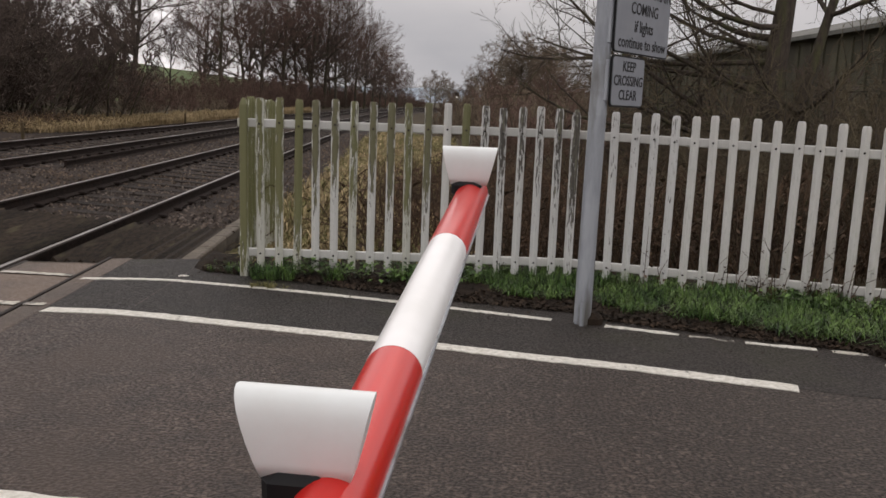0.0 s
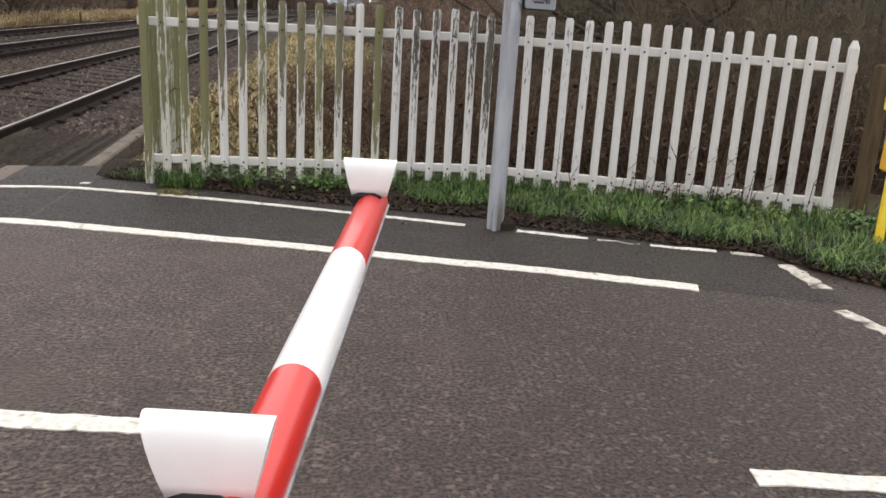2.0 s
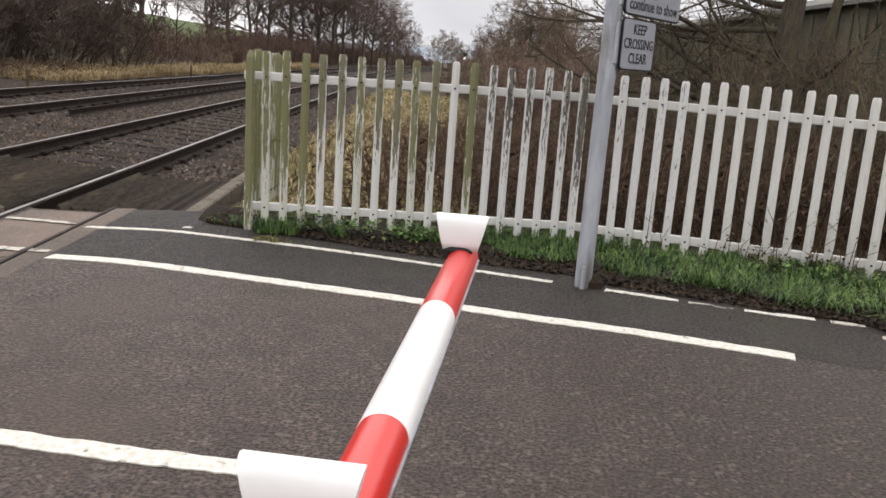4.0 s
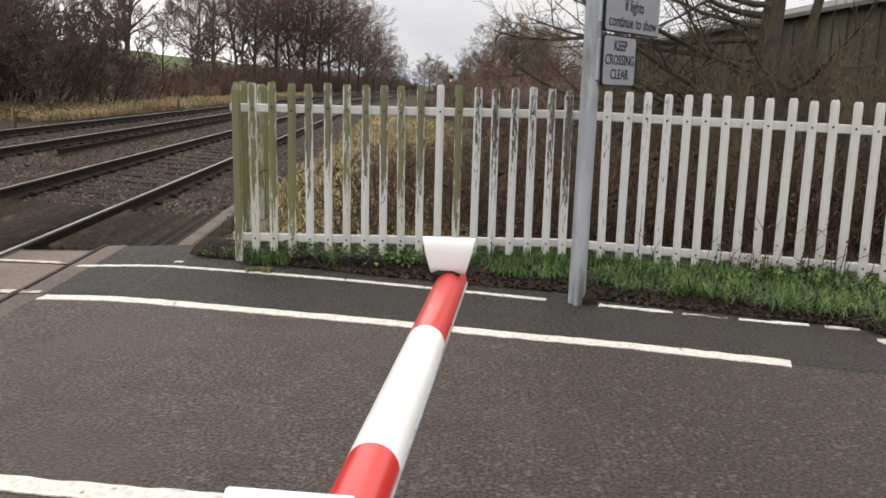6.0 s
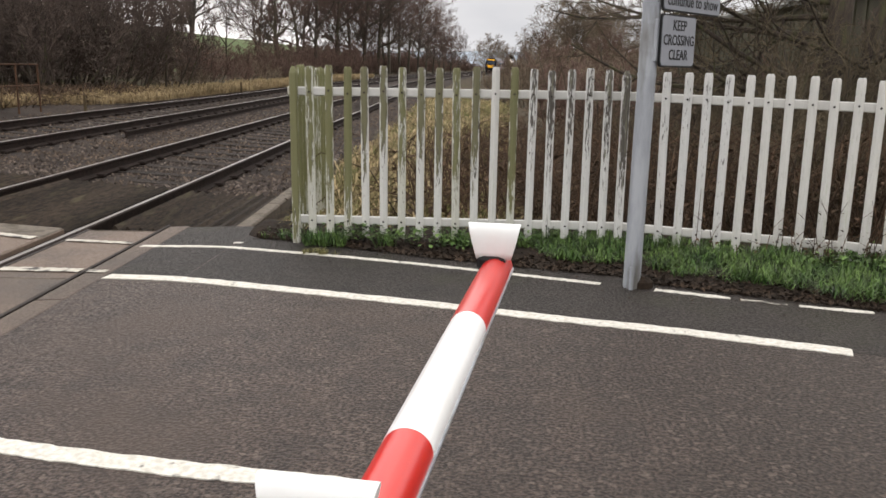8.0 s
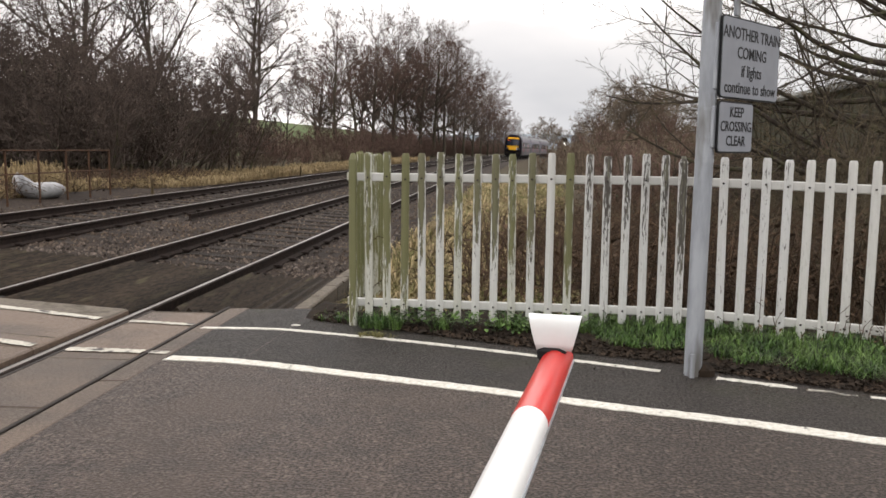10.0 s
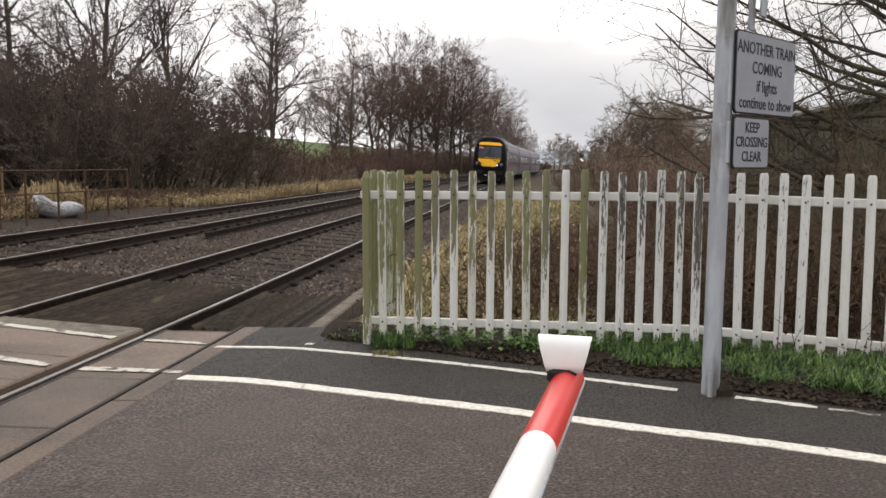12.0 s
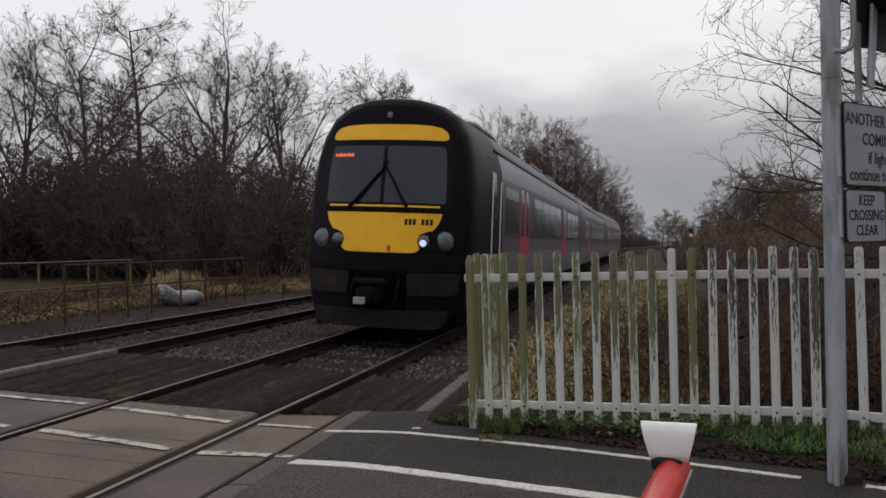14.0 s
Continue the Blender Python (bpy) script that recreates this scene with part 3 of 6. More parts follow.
def marking(label, points, width, mat, seed=0, wear=0.006):
    """A painted line along (x, y) points, its edges a little ragged."""
    rnd = random.Random(seed)
    dense = []
    for (x0, y0), (x1, y1) in zip(points, points[1:]):
        n = max(1, int(math.hypot(x1 - x0, y1 - y0) / 0.04))
        dense += [(x0 + (x1 - x0) * i / n, y0 + (y1 - y0) * i / n) for i in range(n)]
    dense.append(points[-1])
    b, top = Build(), []
    for i, (x, y) in enumerate(dense):
        a, c = dense[max(0, i - 1)], dense[min(len(dense) - 1, i + 1)]
        d = Vector((c[0] - a[0], c[1] - a[1])).normalized()
        for s in (1, -1):
            w = width / 2 + rnd.uniform(-wear, wear)
            px, py = x - d.y * w * s, y + d.x * w * s
            u, v = uv(px, py)
            top.append((px, py, formation(u) + 0.005))
    k = len(dense)
    low = [(x, y, z - 0.006) for x, y, z in top]
    fs = [(2 * i, 2 * i + 1, 2 * i + 3, 2 * i + 2) for i in range(k - 1)]
    n2 = 2 * k
    fs += [(2 * i, 2 * i + 2, n2 + 2 * i + 2, n2 + 2 * i) for i in range(k - 1)]
    fs += [(2 * i + 3, 2 * i + 1, n2 + 2 * i + 1, n2 + 2 * i + 3) for i in range(k - 1)]
    fs += [(0, n2, n2 + 1, 1), (2 * k - 2, 2 * k - 1, n2 + 2 * k - 1, n2 + 2 * k - 2)]
    b.add(top + low, fs)
    tagged(part("road_marking", b, mat), label, "road marking", "road markings", kind="structure")


def markings():
    def along(f, a, c, n=14):
        return [(a + (c - a) * i / n, f(a + (c - a) * i / n)) for i in range(n + 1)]
    marking("thin white line along the footway's outer edge", along(line1_y, -2.68, 0.66), 0.055, PAINT, 1)
    marking("worn white line end beside the verge", along(line1_y, 0.98, 1.40, 5), 0.05, PAINT, 2, 0.012)
    marking("worn white line fragment beside the verge", along(line1_y, 1.45, 1.70, 4), 0.035, WORN_PAINT, 3, 0.016)
    marking("white line fragment beside the verge", along(line1_y, 1.76, 2.14, 5), 0.05, PAINT, 4, 0.01)
    marking("faint white line fragment beside the verge", along(line1_y, 2.22, 2.40, 3), 0.04, WORN_PAINT, 5, 0.014)
    marking("white line between road and footway", along(line2_y, -2.50, 1.74, 22), 0.105, PAINT, 6)
    marking("white edge line on the near side of the road", [(-2.42, 2.72), (-1.48, 2.55), (-1.05, 2.49), (-0.62, 2.45), (-0.42, 2.42)], 0.10, PAINT, 7)
    marking("white edge line on the near side of the road", [(1.19, 2.15), (1.7, 2.09), (2.4, 2.0)], 0.09, PAINT, 8)
    marking("worn white give-way dash", [(2.45, 4.43), (2.44, 4.0)], 0.10, WORN_PAINT, 9, 0.014)
    marking("worn white give-way dash", [(2.335, 3.66), (2.41, 3.36)], 0.08, WORN_PAINT, 10, 0.014)
    marking("worn white give-way dash", [(2.36, 3.10), (2.5, 2.7)], 0.09, WORN_PAINT, 11, 0.012)
    marking("small dab of white paint on the footway", [(-1.99, 6.06), (-1.93, 6.05)], 0.04, PAINT, 12, 0.01)


# ---- the line ----
def track_curve(u0, v0, v1):
    out, v = [], v0
    while v < v1:
        x, y = xy(u0 + bend(v), v)
        out.append((x, y, v))
        v += 1.0 if v < 30 else 4.0 if v < 150 else 15.0
    x, y = xy(u0 + bend(v1), v1)
    out.append((x, y, v1))
    return out


def sweep(b, outline, u0, v0, v1, z, smooth=False, mi=0):
    """An outline of (u, z) drawn along the line."""
    pts = track_curve(u0, v0, v1)
    k, vs, fs = len(outline), [], []
    for x, y, v in pts:
        for du, dz in outline:
            px, py = xy(u0 + bend(v) + du, v)
            vs.append((px, py, z + dz))
    for i in range(len(pts) - 1):
        for j in range(k):
            q = (j + 1) % k
            fs.append((i * k + j, i * k + q, (i + 1) * k + q, (i + 1) * k + j))
    fs += [tuple(range(k)), tuple((len(pts) - 1) * k + j for j in range(k - 1, -1, -1))]
    b.add(vs, fs, smooth, mi)


def railway_track(name_label, centre):
    t = thing("railway_track", name_label, "railway track", "railway tracks", "structure")
    for s in (-1, 1):
        u = centre + s * 0.7525
        z = rail_z(u)
        b = Build()
        sweep(b, [(-0.07, -0.155), (0.07, -0.155), (0.07, -0.14), (0.012, -0.115), (0.012, -0.04), (0.034, -0.03), (0.034, -0.008), (0.024, -0.002), (-0.024, -0.002), (-0.034, -0.008), (-0.034, -0.03), (-0.012, -0.04), (-0.012, -0.115), (-0.07, -0.14)], u, -14, 330, z)
        r = part("rail", b, RAIL_RUST, t, "rusty brown steel rail")
        b = Build()
        k = -s * 0.006
        sweep(b, [(k - 0.015, 0.0), (k + 0.015, 0.0), (k + 0.018, -0.005), (k - 0.018, -0.005)], u, -14, 330, z + 0.0015)
        part("running_surface", b, STEEL_TOP, r, "polished running surface")
    me = fix_normals(Build().box(0, 0, 0, 2.55, 0.25, 0.13, chamfer=0.015).mesh("sleeper", SLEEPER))
    for i in range(150):
        v = 9.75 + 0.70 * i
        if v > 100:
            break
        u = centre + bend(v)
        x, y = xy(u, v)
        part("sleeper", me, None, t, m=Matrix.Translation((x, y, rail_z(centre) - 0.155 - 0.065 - 0.004)) @ Matrix.Rotation(-TURN, 4, "Z") @ Matrix.Rotation(math.atan(CANT), 4, "Y"))
    chair = Build().box(0, 0, 0, 0.12, 0.10, 0.05, chamfer=0.015)
    cm = fix_normals(chair.mesh("rail_chair", RAIL_RUST))
    for i in range(40):
        v = 9.75 + 0.70 * i
        for s in (-1, 1):
            for k in (-1, 1):
                u = centre + s * 0.7525 + k * 0.085
                x, y = xy(u, v)
                part("rail_chair", cm, None, t, m=Matrix.Translation((x, y, rail_z(u) - 0.135)) @ Matrix.Rotation(-TURN, 4, "Z"))


def spare_rail():
    """An old rail left lying in the ballast beside the farther track."""
    u = SPARE_U
    b = Build()
    sweep(b, [(-0.06, -0.06), (0.06, -0.06), (0.012, -0.03), (0.012, 0.03), (0.030, 0.04), (0.030, 0.066), (-0.030, 0.066), (-0.030, 0.04), (-0.012, 0.03), (-0.012, -0.03)], u, 15.0, 44.0, rail_z(u) - 0.10)
    tagged(part("spare_rail", b, RAIL_RUST), "rusty old rail lying in the ballast between tracks", "rail")


def ballast():
    b = Build()
    prof = [(-10.2, -0.10), (-9.6, -0.16), (-9.0, -0.20), (-8.5, -0.15), (-8.1, -0.17), (-7.4, -0.18), (-6.7, -0.17), (-6.2, -0.15), (-5.6, -0.19), (-5.0, -0.15), (-4.6, -0.17), (-3.9, -0.18), (-3.2, -0.17), (-2.7, -0.14), (-2.3, -0.13), (-1.9, -0.20), (-1.5, -0.34)]
    fine = []
    for (a, p), (c, q) in zip(prof, prof[1:]):
        n = 4
        fine += [(a + (c - a) * i / n, p + (q - p) * i / n) for i in range(n)]
    fine.append(prof[-1])
    vs_ = steps(6.6, 340, 7.0, 0.14, 1.025, 12)
    pts = []
    for v in vs_:
        for u, d in fine:
            w = u + bend(v)
            x, y = xy(w, v)
            base = rail_z(u) if u < -2.6 else rail_z(-2.6)
            pts.append((x, y, base + d + 0.02 * noise.noise((u * 7, v * 7, 3)) + 0.02 * noise.noise((u * 2, v * 2, 9))))
    k = len(fine)
    b.add(pts, [(j * k + i, j * k + i + 1, (j + 1) * k + i + 1, (j + 1) * k + i) for j in range(len(vs_) - 1) for i in range(k - 1)], True)
    tagged(part("ballast_bed", b, BALLAST), "dirty brown stone ballast under the tracks", "ballast", kind="structure")
    # loose stones
    rnd = random.Random(5)
    b = Build()
    for _ in range(24000):
        v = 9.3 + 30 * rnd.random() ** 1.7
        u = rnd.uniform(-9.4, -1.75)
        if abs(abs(u - TRACK_NEAR) - 0.7525) < 0.09 or abs(abs(u - TRACK_FAR) - 0.7525) < 0.09:
            continue
        if abs(u - TRACK_NEAR) < 1.25 or abs(u - TRACK_FAR) < 1.25:
            ph = ((v - 9.75) / 0.70) % 1.0
            if min(ph, 1 - ph) < 0.19 and rnd.random() < 0.8:
                continue
        x, y = xy(u, v)
        d = np.interp(u, [q[0] for q in prof], [q[1] for q in prof])
        z = (rail_z(u) if u < -2.6 else rail_z(-2.6)) + d
        r = rnd.uniform(0.012, 0.032)
        vs, up = [], []
        for i in range(4):
            a = i * 1.571 + rnd.uniform(-0.4, 0.4)
            q = r * rnd.uniform(0.75, 1.3)
            vs.append((x + q * math.cos(a), y + q * math.sin(a), z + rnd.uniform(-0.2, 0.5) * r))
        vs.append((x + rnd.uniform(-0.4, 0.4) * r, y + rnd.uniform(-0.4, 0.4) * r, z + r * rnd.uniform(0.9, 1.6)))
        b.add(vs, [(0, 1, 4), (1, 2, 4), (2, 3, 4), (3, 0, 4)])
    tagged(part("ballast_stones", b.mesh("ballast_stones", STONE), None), "loose dirty ballast stones between the sleepers", "ballast", kind="stuff")


def slab(b, u0, u1, v0, v1, lift=0.0, deep=0.12, cham=0.012):
    """A crossing panel that follows the cant."""
    def p(u, v, d):
        x, y = xy(u, v)
        return (x, y, formation(u) + lift - d)
    c = cham
    vs = [p(u0 + c, v0 + c, 0), p(u1 - c, v0 + c, 0), p(u1 - c, v1 - c, 0), p(u0 + c, v1 - c, 0),
          p(u0, v0, c), p(u1, v0, c), p(u1, v1, c), p(u0, v1, c),
          p(u0, v0, deep), p(u1, v0, deep), p(u1, v1, deep), p(u0, v1, deep)]
    fs = [(0, 1, 2, 3)]
    for r in (0, 4):
        for i in range(4):
            j = (i + 1) % 4
            fs.append((r + 4 + i, r + 4 + j, r + j, r + i))
    fs.append((11, 10, 9, 8))
    b.add(vs, fs)
    return b


def crossing():
    t = thing("level_crossing_deck", "worn brown concrete crossing panels laid between and beside rails", "crossing deck", kind="structure")
    cuts = [-6.5, -5.0, -3.2, -1.4, 0.42, 2.24, 4.08, 5.30, 6.72]
    for a, c in zip(cuts, cuts[1:]):
        part("panel", slab(Build(), -3.06, -2.487, a + 0.004, c - 0.004), PANEL, t)
        part("panel", slab(Build(), -4.545, -3.27, a + 0.004, c - 0.004), PANEL, t)
        part("panel", slab(Build(), -5.60, -4.74, a + 0.004, c - 0.004), PANEL, t)
        part("panel", slab(Build(), -6.55, -5.61, a + 0.004, c - 0.004), PANEL, t)
        part("panel", slab(Build(), -8.045, -6.76, a + 0.004, c - 0.004), PANEL, t)
        part("panel", slab(Build(), -9.0, -8.24, a + 0.004, c - 0.004), PANEL, t)
    part("edge_angle", slab(Build(), -2.482, -2.457, -6.5, 6.95, 0.006, 0.1, 0.003), STEEL_DARK, t, "dark steel edge angle")
    for a, c in ((-6.5, -2.0), (-2.0, 2.2), (2.2, 4.6), (4.6, 6.9)):
        part("edge_strip", slab(Build(), -2.452, -2.267, a + 0.003, c - 0.003, 0.002), PANEL, t, "worn brown concrete edge strip")
    part("edge_beam", slab(Build(), -6.72, -6.57, 6.75, 9.5, 0.0, 0.1, 0.01), CONCRETE, t, "pale concrete edge beam")
    part("flangeway_plate", slab(Build(), -3.27, -3.20, -6.5, 7.0, -0.045, 0.1, 0.004), STEEL_DARK, t, "dark flangeway strip")
    part("flangeway_plate", slab(Build(), -4.60, -4.545, -6.5, 7.0, -0.045, 0.1, 0.004), STEEL_DARK, t, "dark flangeway strip")
    for v in (5.61, 4.97, 4.50, 4.0):
        part("joint_strip", slab(Build(), -4.53, -3.29, v, v + 0.013, 0.004, 0.05, 0.003), CONCRETE, t, "thin pale joint strip")
    part("joint_strip", slab(Build(), -3.05, -2.50, 5.10, 5.112, 0.004, 0.05, 0.003), CONCRETE, t, "thin pale joint strip")
    part("end_panel", slab(Build(), -4.54, -3.275, 6.30, 6.715, 0.004, 0.06, 0.01), CONCRETE, t, "pale concrete end panel")
    part("edge_trim", slab(Build(), -3.05, -2.49, 6.665, 6.682, 0.005, 0.05, 0.003), CONCRETE, t, "thin pale concrete edge")
    part("edge_trim", slab(Build(), -3.075, -3.045, -6.5, 6.72, 0.004, 0.05, 0.003), STEEL_DARK, t, "steel edge beside the rail")
    # lines painted on the deck
    def deck(points, w, seed):
        b = Build()
        rnd = random.Random(seed)
        vs = []
        (u0, v0), (u1, v1) = points
        n = 16
        for i in range(n + 1):
            u, v = u0 + (u1 - u0) * i / n, v0 + (v1 - v0) * i / n
            for s in (1, -1):
                q = v + s * (w / 2 + rnd.uniform(-0.008, 0.008))
                x, y = xy(u, q)
                vs.append((x, y, formation(u) + 0.0085))
        b.add(vs, [(2 * i, 2 * i + 1, 2 * i + 3, 2 * i + 2) for i in range(n)])
        tagged(part("road_marking", b, WORN_PAINT), "worn white line crossing the deck panels", "road marking", "road markings", kind="structure")
    deck(((-3.04, 6.27), (-2.49, 6.19)), 0.075, 31)
    deck(((-3.04, 5.325), (-2.49, 5.31)), 0.10, 32)
    deck(((-4.5, 6.42), (-3.30, 6.28)), 0.09, 33)
    deck(((-4.5, 5.52), (-3.30, 5.36)), 0.10, 34)
    deck(((-6.5, 6.50), (-4.8, 6.455)), 0.08, 35)
    deck(((-6.5, 5.66), (-4.8, 5.52)), 0.08, 36)
    deck(((-2.445, 5.30), (-2.30, 5.27)), 0.07, 37)


def trespass_guards():
    t = thing("anti_trespass_guard", "dark tarred timber ridges laid across the line beside the crossing", "trespass guard", kind="structure")
    ridge = [(-0.052, 0.0), (-0.035, 0.035), (0.0, 0.075), (0.035, 0.035), (0.052, 0.0)]
    for u0, u1, v0, v1 in ((-4.50, -3.29, 6.80, 9.3), (-3.03, -2.02, 7.02, 9.15), (-6.45, -4.80, 6.85, 9.4), (-8.0, -6.78, 6.85, 9.4)):
        n = int((u1 - u0) / 0.112)
        for i in range(n):
            u = u0 + (i + 0.5) * (u1 - u0) / n
            x, y = xy(u, v0)
            z = (rail_z(u) if u < -2.6 else rail_z(-2.6)) - 0.085
            m = Matrix.Translation((x, y, z)) @ Matrix.Rotation(-TURN, 4, "Z")
            part("ridge", Build().prism(ridge, 0, v1 - v0 + 0.04 * math.sin(i * 2.3), m), TIMBER_DARK, t)
        b = slab(Build(), u0 - 0.05, u1 + 0.05, v0 + 0.05, v1 - 0.05, -0.095, 0.08)
        part("base_board", b, TIMBER_DARK, t)


def kerbs():
    t = thing("cess_kerb", "row of pale concrete kerb stones beside the ballast", "kerb", kind="structure")
    for i in range(9):
        v = 6.98 + i * 0.62
        u = -1.845 - 0.03 * (v - 7.0) / 4
        x, y = xy(u, v + 0.3)
        part("kerb_stone", Build().box(0, 0, 0, 0.14, 0.605, 0.2, chamfer=0.015), CONCRETE, t, m=Matrix.Translation((x, y, -0.13 + 0.004 * math.sin(i * 3.1))) @ Matrix.Rotation(-TURN + 0.01 * math.sin(i * 1.7), 4, "Z"))


# ---- the fence ----
def pale_mesh(name, mat, h, w=0.057, d=0.028):
    """A fence pale: chamfered, with a weathered rounded head."""
    b = Build()
    c = 0.006
    rings = [(0.0, 1.0, 1.0), (h - 0.125, 1.0, 1.0), (h - 0.11, 0.91, 1.0), (h - 0.095, 0.99, 1.0), (h - 0.024, 0.97, 1.0), (h - 0.008, 0.84, 0.9), (h, 0.68, 0.7)]
    vs, fs = [], []
    for z, kx, ky in rings:
        x, y = w / 2 * kx, d / 2 * ky
        vs += [(-x * 0.3, -y - 0.006, z), (x * 0.3, -y - 0.006, z), (x, -y + c, z), (x, y - c, z), (x - c, y, z), (-x + c, y, z), (-x, y - c, z), (-x, -y + c, z)]
    for r in range(len(rings) - 1):
        for i in range(8):
            j = (i + 1) % 8
            fs.append((r * 8 + i, r * 8 + j, r * 8 + 8 + j, r * 8 + 8 + i))
    fs += [tuple(range(7, -1, -1)), tuple(len(vs) - 8 + i for i in range(8))]
    b.add(vs, fs)
    return fix_normals(b.mesh(name, mat))


def fence_bay(label, p0, p1, places, pale_mats, rail_mat, top, foot, post_at=(), seed=1):
    """Pales on two rails from p0 to p1. places: distances along; pale_mats: one a pale."""
    rnd = random.Random(seed)
    t = thing("palisade_fence", label, "fence", "crossing fences")
    d = Vector((p1[0] - p0[0], p1[1] - p0[1], 0))
    L = d.length
    d.normalize()
    ang = math.atan2(d.y, d.x)
    n = Vector((d.y, -d.x, 0))
    rot = Matrix.Rotation(ang, 4, "Z")
    def at(s, off, z):
        f = s / L
        zz = z[0] + (z[1] - z[0]) * f if isinstance(z, tuple) else z
        q = Vector((p0[0], p0[1], 0)) + d * s + n * off
        return Vector((q.x, q.y, zz))
    for off in ((top[0] - 0.185, top[1] - 0.185), (foot[0] + 0.115, foot[1] + 0.115)):
        b = Build()
        a, c = at(-0.03, -0.035, off), at(L + 0.05, -0.035, off)
        mid = (a + c) / 2
        tilt = math.atan2(c.z - a.z, L + 0.08)
        b.box(0, 0, 0, L + 0.08, 0.035, 0.062, chamfer=0.006)
        part("fence_rail", b, rail_mat, t, m=Matrix.Translation(mid) @ rot @ Matrix.Rotation(-tilt, 4, "Y"))
    cache = {}
    for i, s in enumerate(places):
        z0 = foot[0] + (foot[1] - foot[0]) * s / L
        z1 = top[0] + (top[1] - top[0]) * s / L + rnd.uniform(-0.008, 0.008)
        low = rnd.choice((0.0, 0.0, 0.01, 0.02, -0.045 if i % 3 == 1 else 0.0))
        h = round((z1 - z0 - low) / 0.01) * 0.01
        mat = pale_mats[i % len(pale_mats)]
        key = (mat.name, h)
        if key not in cache:
            cache[key] = pale_mesh("pale", mat, h)
        pale = part("pale", cache[key], None, t, m=Matrix.Translation(at(s, 0.0, z0 + low)) @ rot @ Matrix.Rotation(radians(rnd.uniform(-0.5, 0.5)), 4, "Y"))
        for z in (z1 - z0 - low - 0.185, 0.115 - low):
            bolt = Build().tube([(0, -0.018, z), (0, -0.027, z)], [0.009, 0.007], 6)
            if "b%.2f" % z not in cache:
                cache["b%.2f" % z] = fix_normals(bolt.mesh("bolt", STEEL_DARK))
            part("bolt", cache["b%.2f" % z], None, pale)
    for s, off, w, h, mat in post_at:
        b = Build()
        b.add(*post_shape(w, h))
        part("fence_post", b, mat, t, m=Matrix.Translation(at(s, off, -0.12)) @ rot)
    return t


def post_shape(w, h):
    x, c = w / 2, 0.008
    vs, fs = [], []
    for z, k in ((0, 1), (h - 0.05, 1), (h, 0.45)):
        q = x * k
        vs += [(-q + c, -q, z), (q - c, -q, z), (q, -q + c, z), (q, q - c, z), (q - c, q, z), (-q + c, q, z), (-q, q - c, z), (-q, -q + c, z)]
    for r in range(2):
        for i in range(8):
            j = (i + 1) % 8
            fs.append((r * 8 + i, r * 8 + j, r * 8 + 8 + j, r * 8 + 8 + i))
    fs += [tuple(range(7, -1, -1)), tuple(16 + i for i in range(8))]
    return vs, fs


def fences():
    P0, P1, P2 = (-1.53, 6.165), (0.89, 6.17), (3.2, 5.388)
    first = [(-0.048 + 0.1362 * i) - P0[0] for i in range(-10, 7)]
    mats = []
    for i in range(17):
        mats.append(PALE_GREEN if i in (0, 1, 2, 5, 8, 11) else PALE_CLEAN if i == 10 else PALE_FLECKED if i > 11 else PALE_WORN)
    fence_bay("white timber palisade fence, paint flaking and green with algae", P0, P1, first, mats, PALE_WORN, (1.325, 1.325), (0.06, 0.065), ((0.0, 0.02, 0.055, 1.44, PALE_GREEN), (2.42, 0.02, 0.058, 1.44, PALE_FLECKED)), 3)
    second = [0.16 + 0.1353 * i for i in range(17)]
    fence_bay("white painted timber palisade fence, mostly clean, grass at its foot", P1, P2, second, [PALE_CHIPPED] * 5 + [PALE_CLEAN] * 12, PALE_CLEAN, (1.325, 1.275), (0.065, 0.06), ((2.44, 0.0, 0.062, 1.39, PALE_CLEAN),), 4)
    # return beside the line
    x, y = xy(-1.23, 7.65)
    side = [0.14 + 0.135 * i for i in range(10)]
    fence_bay("short return of timber palisade fence, green with algae", (-1.545, 6.25), (x, y), side, [RETURN_GREEN], RETURN_GREEN, (1.325, 1.30), (0.06, 0.04), ((1.46, -0.05, 0.08, 1.42, RETURN_GREEN),), 5)


